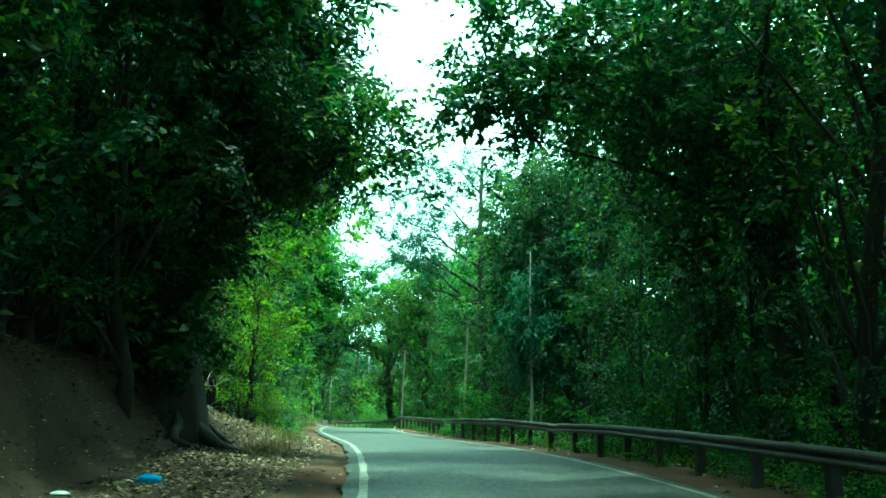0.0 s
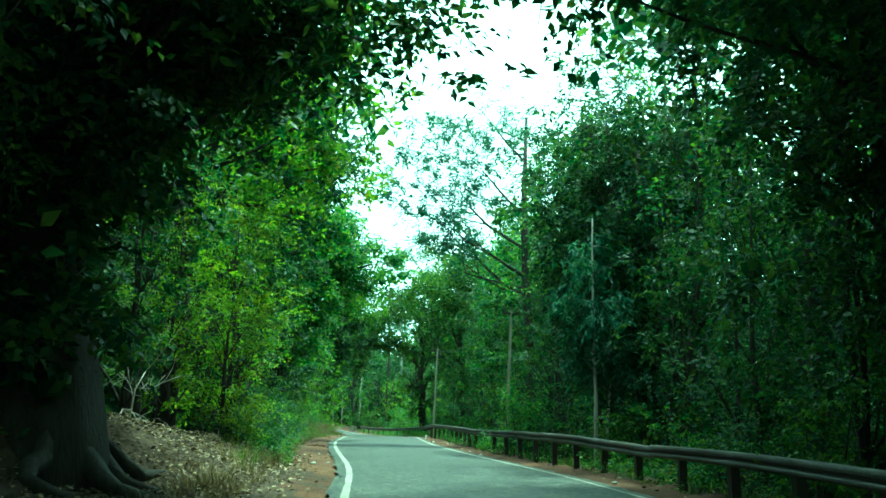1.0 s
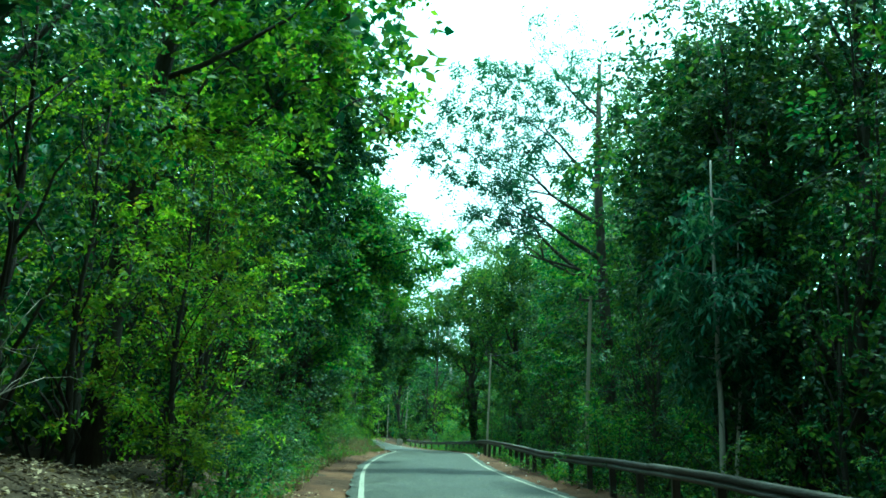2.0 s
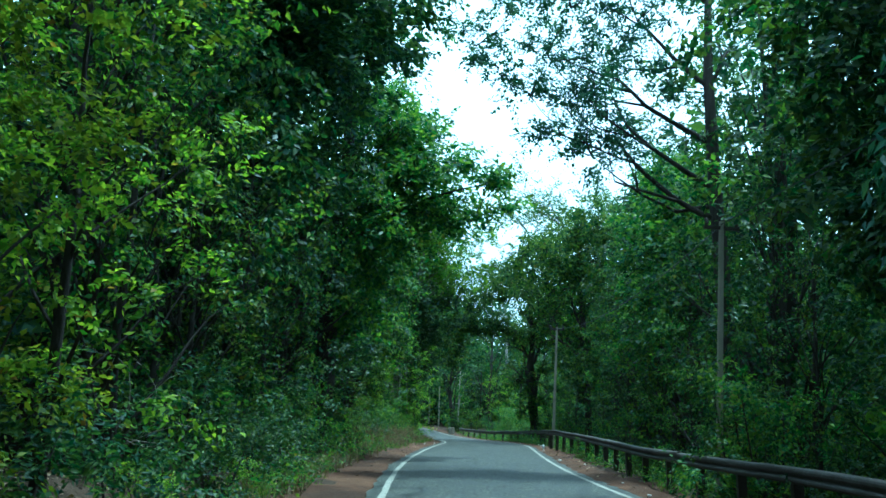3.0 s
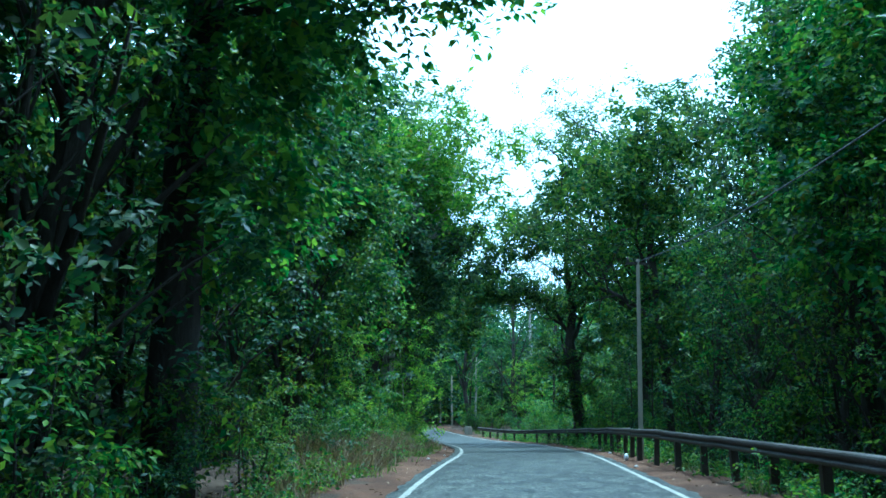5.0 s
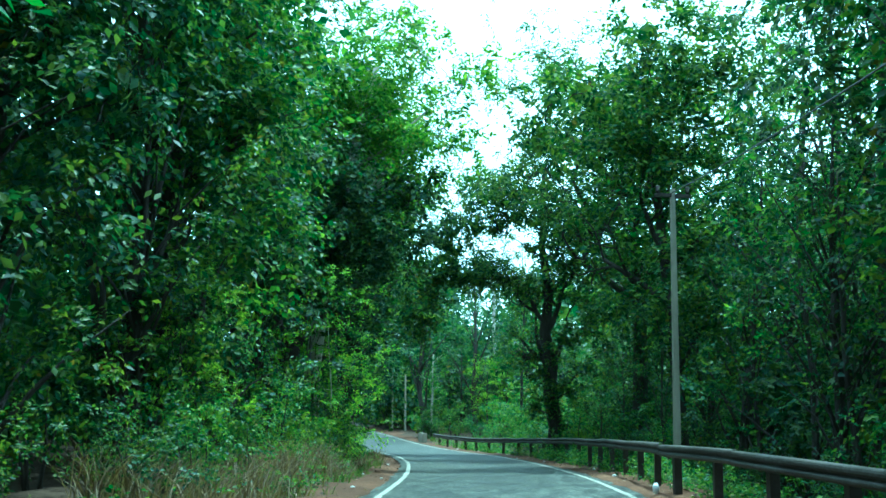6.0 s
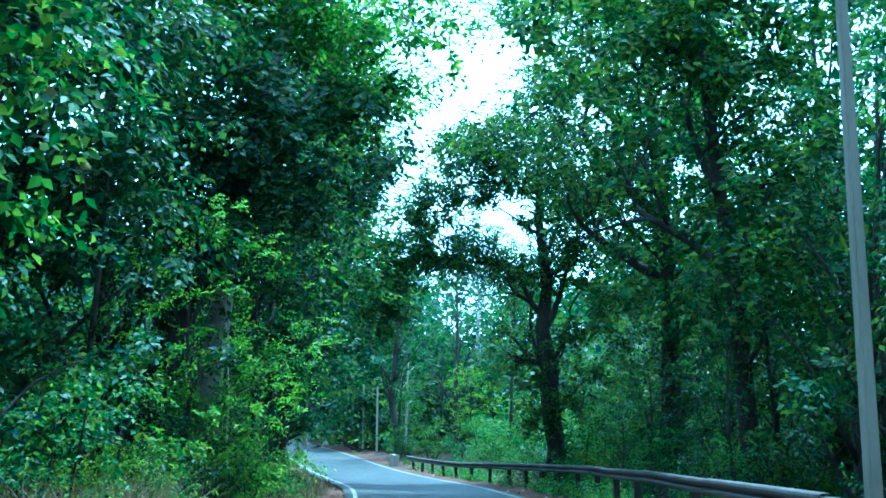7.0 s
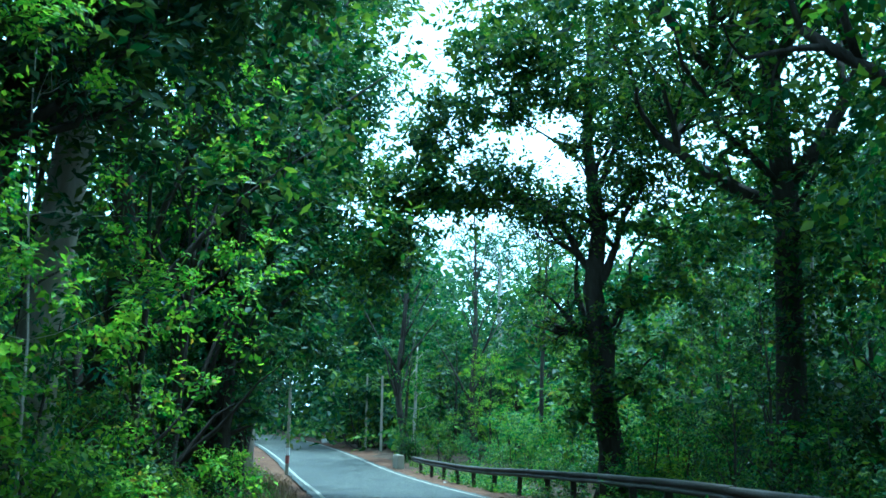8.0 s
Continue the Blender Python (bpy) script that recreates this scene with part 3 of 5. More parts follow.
CANOPY = make_tree(R, 17, 0.3, 4.6, 9.5, 5200, 0.27, M_LEAF_DARK, M_BARK, "tall tree added for its crown's shade on the road", 22, puff=0.3)
CLAD = make_tree(R, 15.5, 0.22, 1.9, 0.6, 6500, 0.15, M_LEAF_DARK, M_BARK, "dark tree trunk wrapped in leafy climbers", 34, 0.6, puff=0.5)
OVERHANG = make_tree(R, 9.5, 0.14, 3.0, 2.3, 6300, 0.125, M_LEAF_DARK, M_BARK, "dark leafy tree with a hanging crown", 32, 0.7, puff=0.25)
BACK = [make_tree(R, 17, 0.2, 4.8, 0.2, 1300, 0.7, M_LEAF_DARK, M_BARK, "dark tree deep in the forest", 16, fill=0.3, puff=0.4),
        make_tree(R, 15, 0.2, 5.0, 0.2, 1300, 0.7, M_LEAF_DARK, M_BARK, "tree deep in the forest", 16, fill=0.3, puff=0.4)]
used = set()


S = np.random.default_rng(77)


def plant(model, x, y, scale=1.0, turn=None, group="", sink=0.0, tilt=(0, 0)):
    d = (x - centre(y)) / slant(y)
    if abs(d) < 3.9:                      # nothing grows on the road or its verges
        x = float(centre(y) + math.copysign(3.9, d) * slant(y))
    z = float(ground_z(x, y)) - sink
    m = pose(float(x), float(y), z, tilt[0], tilt[1], S.uniform(0, 360) if turn is None else turn) @ Matrix.Scale(scale, 4)
    if model.name in used:
        ob = copy_thing(model, m)
    else:
        used.add(model.name)
        model.matrix_basis = m
        ob = model
    if group:
        tagged(ob, group=group)
    return ob


def beside(d, y):
    return float(centre(y) + d * slant(y))


def row(models, y0, y1, gap, d, jitter, size, group):
    q = np.random.default_rng(int(abs(y0 * 7 + y1 * 13 + d * 101 + gap * 11)))
    y = y0
    while y < y1:
        plant(models[int(q.integers(len(models)))], beside(d + q.uniform(-jitter, jitter), y), y + q.uniform(-0.8, 0.8), q.uniform(*size), q.uniform(0, 360), group=group)
        y += gap * q.uniform(0.8, 1.2)


# left of the road
row([SHRUB[1]], 6, 10, 1.5, -5.7, 0.35, (0.75, 1.1), "roadside shrubs")
row(SHRUB, 70, 78, 2.0, -4.6, 0.3, (0.8, 1.05), "roadside shrubs")
row(SHRUB, 43, 61, 1.9, -4.3, 0.25, (0.55, 0.85), "roadside shrubs")
row(SHRUB, 70, 80, 1.9, -4.3, 0.25, (0.55, 0.85), "roadside shrubs")
row(SHRUB, 61, 70, 1.9, -5.9, 0.2, (0.7, 0.9), "roadside shrubs")
row(MIDDLE, 5, 27, 3.3, -6.8, 0.4, (0.8, 1.05), "young trees by the road")
row(MIDDLE, 25, 30, 3.0, -6.4, 0.2, (0.8, 0.9), "young trees by the road")
row(MIDDLE, 41, 92, 3.2, -5.8, 0.4, (0.8, 1.1), "young trees by the road")
row(TALL, 3, 125, 9.5, -7.9, 0.8, (0.9, 1.15), "tall forest trees")
row(UNDER, 2, 112, 3.2, -8.8, 0.8, (0.9, 1.25), "forest undergrowth")
# right of the road
row(SHRUB, 12, 100, 2.4, 5.0, 0.35, (0.6, 0.95), "roadside shrubs")
# only the dark-leaved kind here, its colour standing in for shade
row([MIDDLE[1]], 10, 50, 3.4, 6.7, 0.5, (0.8, 1.15), "young trees by the road")
row(MIDDLE, 50, 80, 3.4, 6.7, 0.5, (0.75, 1.1), "young trees by the road")
row(SHRUB[2:], 76, 104, 2.3, 6.4, 0.5, (0.9, 1.25), "roadside shrubs")
row(MIDDLE, 80, 106, 3.0, 9.0, 0.8, (0.65, 0.95), "young trees by the road")
row(TALL, 3, 78, 10.0, 9.6, 0.8, (0.85, 1.1), "tall forest trees")
row(UNDER, 4, 108, 3.2, 9.2, 0.8, (0.9, 1.25), "forest undergrowth")
# round the far bend
# dark-leaved young and tall trees: the bend's shade is put into leaf colour
for i in range(13):
    plant(MIDDLE[1], -5 + 1.9 * i + S.uniform(-1, 1), 114 + S.uniform(0, 9), S.uniform(0.7, 1.0), group="young trees by the road")
for i in range(11):
    plant(TALL[1], -34 + 4.6 * i + S.uniform(-1, 1), 124 + S.uniform(0, 14) + max(0, 9 - i) * 3, S.uniform(0.85, 1.1), group="tall forest trees")
for i in range(14):
    plant(UNDER[i % 2], -24 + 2.6 * i, 119 + S.uniform(0, 5) + max(0, 6 - i) * 3, S.uniform(1.2, 1.7), group="forest undergrowth")
for i in range(12):
    plant(SHRUB[i % 3], -8 + 1.5 * i, 108 + S.uniform(0, 4), S.uniform(0.7, 1.1), group="forest undergrowth")
for i in range(9):
    plant(BACK[i % 2], -62 + 9.5 * i, 141 + S.uniform(0, 8) + max(0, 12 - i) * 3.0, S.uniform(0.9, 1.15), group="trees deep in the forest")


def backwoods(name, n, place, size, label):
    """Foliage of the forest behind the first rows, too deep to tell its plants apart."""
    q = np.random.default_rng(n)
    C = place(q, max(40, n // 14))
    own = q.integers(0, len(C), n)
    P = C[own] + q.normal(0, 0.75 + size * 0.25, (n, 3)) * np.array((1, 1, 0.62))
    # the darker leaf colour deepens the shade of these masses
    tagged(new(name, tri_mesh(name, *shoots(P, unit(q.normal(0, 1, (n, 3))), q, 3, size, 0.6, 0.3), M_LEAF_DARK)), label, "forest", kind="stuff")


def band(y0, y1, d0, d1, top):
    def place(q, n):
        y, d = q.uniform(y0, y1, n), d0 + (d1 - d0) * q.uniform(0, 1, n)
        x = centre(y) + d * slant(y)
        h = top * (0.78 + 0.22 * np.sin(y * 0.45 + d) * np.cos(y * 0.17))
        return np.stack([x, y, ground_z(x, y) + 0.1 + h * q.uniform(0, 1, n)], 1)
    return place


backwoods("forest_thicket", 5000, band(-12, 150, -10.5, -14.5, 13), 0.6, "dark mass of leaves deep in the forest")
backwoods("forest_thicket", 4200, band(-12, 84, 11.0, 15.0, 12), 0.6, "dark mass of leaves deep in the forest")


def far_woods(q, n):
    x, y = q.uniform(-48, 26, n), q.uniform(126, 134, n)
    y = y + np.clip(-8 - x, 0, 40) * 0.9
    near = np.abs(x - centre(y)) < 5.5
    x = np.where(near, x + 11, x)
    return np.stack([x, y, ground_z(x, y) + (15 - 6.5 * np.exp(-((x + 2.5) / 4.2) ** 2)) * q.uniform(0, 1, n) ** 1.2], 1)


# leaf roof above the view, added to shade the start of the road
def roof(q, n):
    y, d = q.uniform(-48, 19, n), q.uniform(-8, 8, n)
    return np.stack([centre(y) + d * slant(y), y, 10.5 + 0.08 * d * d * -0.5 + 4 * q.uniform(0, 1, n) + 0.8 * np.sin(y * 0.7) * np.cos(d)], 1)


backwoods("forest_thicket", 10000, far_woods, 0.6, "dark mass of leaves beyond the bend")
backwoods("forest_canopy", 5800, roof, 0.55, "high leaf canopy added to shade the road")
# unseen thickets behind the start, added to block light along the road
backwoods("forest_thicket", 3500, band(-48, -10, -5, -9, 11), 0.6, "dark mass of leaves deep in the forest")
backwoods("forest_thicket", 3500, band(-48, -10, 5, 9, 11), 0.6, "dark mass of leaves deep in the forest")


def side_roof(y0, y1, d0, d1, low, high):
    def place(q, n):
        y, d = q.uniform(y0, y1, n), d0 + (d1 - d0) * q.uniform(0, 1, n)
        x = centre(y) + d * slant(y)
        return np.stack([x, y, low + (high - low) * q.uniform(0, 1, n) + 0.9 * np.sin(y * 0.6 + d) * np.cos(d * 0.8)], 1)
    return place


# leaf layers added overhead to shade the woods, bank and verges below
backwoods("forest_canopy", 4200, side_roof(-15, 66, -7.0, -16, 11, 13.5), 0.6, "high leaf canopy added to shade the forest")
backwoods("forest_canopy", 4000, side_roof(-15, 70, 8.5, 16, 9.5, 12.5), 0.6, "high leaf canopy added to shade the forest")
backwoods("forest_canopy", 3500, side_roof(113, 150, -15, -6, 11, 13.5), 0.6, "high leaf canopy added to shade the forest")
backwoods("forest_canopy", 1300, side_roof(12, 34, 4.2, 12, 10.5, 14), 0.5, "leaf canopy added to shade the wood's edge")
backwoods("forest_canopy", 2200, side_roof(3, 20, -7.5, 7, 11, 14), 0.55, "high leaf canopy added to shade the road")
backwoods("forest_canopy", 1600, side_roof(7, 22, -10, -4.8, 8, 10), 0.4, "low leaf canopy added to shade the bank")
backwoods("forest_canopy", 1300, side_roof(38, 50, -8, -2.4, 11.5, 14), 0.5, "leaf canopy added to shade the road's edge")
backwoods("forest_canopy", 2300, side_roof(66, 86, -5.5, -16, 11, 13.5), 0.5, "high leaf canopy added to shade the forest")
backwoods("forest_canopy", 2700, side_roof(122, 152, 4.2, 8.2, 10, 13), 0.6, "leaf canopy added to shade the woods beyond the bend")
backwoods("forest_canopy", 2900, side_roof(98, 128, 20, 36, 10, 14), 0.8, "leaf canopy added to shade the woods beyond the bend")
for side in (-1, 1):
    # wide high layer, added so that the deep forest stays shaded
    backwoods("forest_canopy", 2400 + side, side_roof(-60, 170 if side < 0 else 70, 15 * side, 60 * side, 10.5, 15), 2.2, "high leaf canopy added to shade the forest")
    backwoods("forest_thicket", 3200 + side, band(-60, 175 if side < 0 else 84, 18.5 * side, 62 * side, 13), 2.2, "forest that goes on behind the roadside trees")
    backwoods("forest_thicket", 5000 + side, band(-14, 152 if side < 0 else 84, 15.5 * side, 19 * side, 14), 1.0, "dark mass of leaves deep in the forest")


def farther_woods(q, n):
    P = far_woods(q, n)
    P[:, 1] += 13 + q.uniform(0, 4, n)
    return P


backwoods("forest_thicket", 2600, band(84, 126, 11, 16, 8), 0.6, "lower dark woods inside the bend")
backwoods("forest_thicket", 3000, band(84, 160, 16, 62, 9), 2.0, "lower forest that goes on inside the bend")
backwoods("forest_thicket", 6500, farther_woods, 1.0, "dark mass of leaves far beyond the bend")
# added overhead to shade the road's left edge
backwoods("forest_canopy", 2600, side_roof(17, 27.5, -8, -3.4, 10.5, 14), 0.5, "high leaf canopy added to shade the road")
# dark leaves laid over the bank in place of its deep shade
backwoods("forest_thicket", 3800, band(-12, 24, -6.5, -9.2, 8), 0.26, "dark leaves added on the bank for its shade")

# crowns that reach over the road
row([SHRUB[1]], 39, 51, 1.7, -5.2, 0.3, (0.9, 1.2), "roadside shrubs")
row([MIDDLE[1]], 10, 18, 2.9, -6.8, 0.3, (0.95, 1.2), "young trees by the road")
# dark shrubs added up the bank, standing in for shade
row([SHRUB[1]], 11, 22, 2.0, -7.2, 0.4, (1.0, 1.3), "roadside shrubs")
row([SHRUB[1]], 31, 43, 2.0, -4.2, 0.2, (0.6, 0.8), "roadside shrubs")
for x, y, sc, tilt in ((-7.0, 42.5, 1.0, 14), (-7.2, 48.0, 1.0, 12)):
    plant(CANOPY, x, y, sc, None, "tall trees roofing the road", tilt=(0, tilt))
for x, y, sc in ((-6.6, 82, 1.35), (-8.0, 87.5, 1.2), (-10.0, 92.5, 1.2), (-12.4, 98, 1.2)):
    plant(MIDDLE[1], x, y, sc, None, "young trees by the road")
plant(CLAD, -6.2, 62.5, 0.9, 140, "trees wrapped in climbers")
for x, y, sc in ((-3.2, 19.0, 1.0), (-4.6, 23.6, 1.05), (-5.0, 27.4, 1.0), (-4.6, 13.5, 1.0), (9.4, 39.0, 1.6), (-6.3, 38.8, 1.35), (-6.8, 44.8, 1.4), (-8.6, 71.5, 1.4), (8.2, 81.5, 1.5), (9.0, 74.5, 1.5), (8.8, 64.0, 1.4)):
    plant(OVERHANG, x, y, sc, None, "dark trees with hanging crowns", tilt=(0, 5 if x < 0 else -7))
for x, y in ((-4.8, 7.5), (-4.9, 17.0)):
    plant(CLAD, x, y, 0.9, None, "trees wrapped in climbers")
plant(TALL[2], 7.6, 79.5, 0.95, 30, "tall forest trees")
plant(TALL[1], 8.6, 73.5, 1.0, 250, "tall forest trees")
plant(TALL[1], 7.2, 60.0, 0.9, 50, "tall forest trees")
plant(TALL[1], 7.6, 66.8, 0.9, 150, "tall forest trees")
plant(TALL[1], 9.4, 36.0, 0.95, 20, "tall forest trees")
plant(TALL[0], 8.4, 40.0, 0.95, 220, "tall forest trees")
plant(CLAD, 7.2, 37.9, 0.95, 20, "trees wrapped in climbers")
plant(CLAD, -6.6, 84.5, 1.0, 40, "trees wrapped in climbers")
plant(CLAD, -8.0, 91.0, 1.0, 200, "trees wrapped in climbers")
plant(TALL[0], -6.0, 50.5, 0.95, 10, "tall forest trees", tilt=(0, 8))
# unseen trees round the start, added so their crowns shade the road
for x, y, tilt in ((-5.4, -1, 15), (-5.2, 6, 16), (-5.0, 13, 14), (9.6, 2, -16), (10.0, 9, -17), (10.2, 15.5, -12)):
    plant(CANOPY, x, y, 1.0, None, "tall trees roofing the road", tilt=(0, tilt))
plant(CLAD, 7.3, 47.9, 1.0, 0, "trees wrapped in climbers")
plant(CLAD, -6.6, 45.5, 0.95, 90, "trees wrapped in climbers")
for x, y, sc, i in ((-5.6, 112, 0.95, 1), (-2.4, 114.5, 0.95, 1), (1.2, 116, 0.9, 1)):
    plant(TALL[i], x, y, sc, None, "tall forest trees")
plant(YELLOW, -5.7, 78.0, 0.9, 30, "yellow-green young trees")
plant(YELLOW, -5.4, 63.0, 0.5, 80, "yellow-green young trees")
for x, y, sc, i in ((-7.4, 80.5, 1.0, 2), (-7.6, 86, 1.15, 0), (-8.6, 91.5, 1.15, 2), (-10.0, 97.5, 1.1, 0), (-14.5, 106, 1.0, 2)):
    plant(TALL[i], x, y, sc, None, "tall forest trees", tilt=(0, 8))
for x, y, sc, i in ((-7.6, 86.5, 1.15, 0), (-8.8, 92, 1.2, 2), (-10.6, 98, 1.1, 1), (-13.6, 104.5, 1.0, 0)):
    plant(MIDDLE[i], x, y, sc, None, "young trees by the road")
# leaning in from the right, added to shade the near road
for x, y, sc, i in ((8.2, 13, 0.9, 1), (8.6, 17.5, 0.85, 0), (8.0, 5, 0.9, 2)):
    plant(TALL[i], x, y, sc, None, "tall forest trees", tilt=(0, 6 if x < 0 else -7))
for x, y, sc, i in ((6.0, 68, 0.6, 0), (5.8, 74, 0.66, 2), (6.4, 62, 0.6, 2), (8.0, 71, 0.95, 0), (8.6, 64, 0.9, 1), (7.8, 77, 1.0, 2)):
    plant(TALL[i], x, y, sc, None, "tall forest trees", tilt=(0, -5))
for x, y, sc in ((-2.7, 31.0, 0.8), (-3.5, 29.4, 0.8), (-3.2, 33.6, 0.95), (-5.4, 72.5, 0.75)):
    plant(YELLOW, x, y, sc, None, "yellow-green young trees")
for x, y, sc in ((-2.3, 30.2, 0.6), (-2.6, 34.5, 0.6), (-3.2, 39.0, 0.6), (-5.6, 79, 0.9), (-5.4, 82, 1.1)):
    plant(SHRUB_Y, x, y, sc, None, "yellow-green roadside shrubs")

# big many-stemmed tree whose crown arches over the road
Q = np.random.default_rng(5)
limb_tree(np.random.default_rng(101), "tree", "large dark tree with several mottled stems arching over the road", (10.4, 23.5, float(ground_z(10.4, 23.5)) - 0.3),
          [(0, 0, 0, 0.62), (0, 0, 1.2, 0.5), (-0.1, 0, 3.4, 0.46), (-0.2, 0.1, 5.5, 0.42), (-0.3, 0.1, 9, 0.28), (-0.4, 0, 13, 0.14)],
          [(0.52, (-0.8, 0.1, 0.9), 3.6, 0.2), (0.6, (0.5, 0.2, 1.2), 4.5, 0.24), (0.55, (-0.5, -0.5, 1.2), 4.2, 0.22), (0.7, (-1, 0.2, 0.9), 3.4, 0.15),
           (0.95, (-0.6, 0.3, 1), 3.4, 0.12), (0.8, (0.3, 0.8, 0.8), 3.6, 0.16)],
          M_BARK, M_LEAF_DARK, 4, 0.175, 0.5, 3, 3,
          clumps=[(3, 21.3, 6.6, 0.95), (3.1, 21.8, 7.9, 0.9), (4.3, 21.6, 7.2, 1.1), (4.2, 22.3, 8.6, 1), (5.6, 22, 7.6, 1.2), (5.5, 22.6, 9, 1.1), (7, 22.4, 7.9, 1.2),
                  (6.8, 23, 9.4, 1.2), (8.3, 22.6, 8.3, 1.3), (3.4, 20.8, 9.2, 0.9), (4.8, 20.6, 9.8, 1), (6.2, 20.8, 10.2, 1.1), (8, 21.5, 10, 1.2), (7.6, 22.6, 6.6, 1),
                  (9.3, 22.8, 6.6, 1.1)], dense=800)
# feathery tree with long pale limbs
limb_tree(np.random.default_rng(202), "tree", "feathery tree with long pale limbs over the road", (6.1, 48, float(ground_z(6.1, 48)) - 0.3),
          [(0, 0, 0, 0.28), (0, 0, 2, 0.24), (-0.1, 0, 5, 0.2), (-0.3, -0.1, 8, 0.17), (-0.4, -0.1, 11, 0.13), (-0.3, 0, 15, 0.07)],
          [(0.55, (-1, 0.1, 0.42), 3.0, 0.085), (0.6, (-0.9, -0.3, 0.6), 2.8, 0.08), (0.68, (-0.9, 0.3, 0.6), 2.9, 0.08), (0.78, (-0.9, -0.1, 0.7), 2.6, 0.07), (0.9, (-0.8, 0.2, 0.8), 2.4, 0.06), (0.78, (0.5, 0.3, 0.9), 2.2, 0.06)],
          M_BARK, M_LEAF_PALE, 5, 0.115, 0.24, 2, 3, 9, 0.4, 0.3, 0.14, rise=0.13,
          clumps=[(2.8, 48.2, 7.9, 0.5), (2, 47.8, 8.3, 0.55), (1.2, 47.4, 9.2, 0.6), (0.4, 47.2, 9.9, 0.6), (-0.3, 47.1, 10.6, 0.55), (1.6, 47.5, 10.4, 0.6), (2.6, 47.8, 9.2, 0.55), (3.4, 47.8, 8.6, 0.5),
                  (3.2, 47.6, 10.4, 0.7), (2.2, 47.4, 11.6, 0.7), (4.2, 47.6, 9.6, 0.6), (4, 47.5, 11.4, 0.7), (0.9, 47, 11.6, 0.6), (3, 47.3, 12.8, 0.7), (4.8, 47.5, 12.6, 0.8), (1.6, 47, 13, 0.7)], dense=800, inner=2, sag=-0.09)
# dark tree whose limbs hang leaves over the left lane
limb_tree(np.random.default_rng(208), "tree", "tall dark tree whose crown leans to the road", (-5.6, 46, float(ground_z(-5.6, 46)) - 0.3),
          [(0, 0, 0, 0.36), (0.05, 0, 2, 0.3), (0.1, 0, 5, 0.26), (0.3, 0, 8, 0.2), (0.4, 0, 11, 0.14), (0.4, 0, 14, 0.07)],
          [(0.6, (0.4, 0.2, 1), 1.6, 0.1), (0.7, (-0.4, 0.3, 1), 1.8, 0.1)],
          M_BARK, M_LEAF_DARK, 4, 0.18, 0.45, 3, 3,
          clumps=[(-2.6, 46, 9.6, 0.9), (-2.2, 46, 10.8, 0.9), (-3.4, 46, 10.4, 1.1), (-3.5, 45.5, 9, 1.1), (-2.8, 46.5, 12, 1.1), (-4.4, 45.8, 7.8, 1.1), (-3.9, 45.5, 12.5, 1.2),
                  (-4.6, 45.6, 6.2, 1.1), (-4.9, 45.4, 9.6, 1.2), (-4.8, 45.4, 11.2, 1.2)])
# tree with a bough reaching out over the asphalt
limb_tree(np.random.default_rng(103), "tree", "broad-leaved tree with a bough over the road", (-4.9, 52.4, float(ground_z(-4.9, 52.4)) - 0.3),
          [(0, 0, 0, 0.4), (0.05, 0, 2, 0.32), (0.1, 0, 5, 0.28), (0.4, 0, 8, 0.22), (0.5, 0, 11, 0.15), (0.5, 0, 14, 0.08)],
          [(0.56, (1, 0.05, 0.42), 1.9, 0.13), (0.64, (1, -0.2, 0.5), 1.3, 0.1), (0.75, (0.5, 0.4, 1), 1.6, 0.1), (0.85, (-0.5, 0.2, 1), 2.0, 0.09)],
          M_BARK, M_LEAF, 3, 0.175, 0.34, 3, 3, extra=[(0.34 * math.cos(i * 2.4), 0.34 * math.sin(i * 2.4), 0.5 + 0.1 * i) for i in range(60)],
          clumps=[(0.2, 52.3, 8.2, 0.55), (-0.7, 52.4, 8.7, 0.6), (-1.6, 52.2, 8.6, 0.7), (0.5, 53.6, 7.7, 0.4), (-0.5, 53, 7.3, 0.45), (-1.4, 52.3, 7, 0.5), (-2.4, 52, 8, 1),
                  (-2.6, 52.4, 9.6, 1), (-3.4, 52.2, 8.2, 1.2), (-3.6, 52.5, 10.2, 1.2), (-3.3, 54.5, 10.6, 1), (-4.2, 52.3, 6.6, 1.2), (-4.3, 52.5, 5, 1.1), (-4.4, 53, 3.6, 1),
                  (-3.2, 52.2, 6.2, 0.8)])
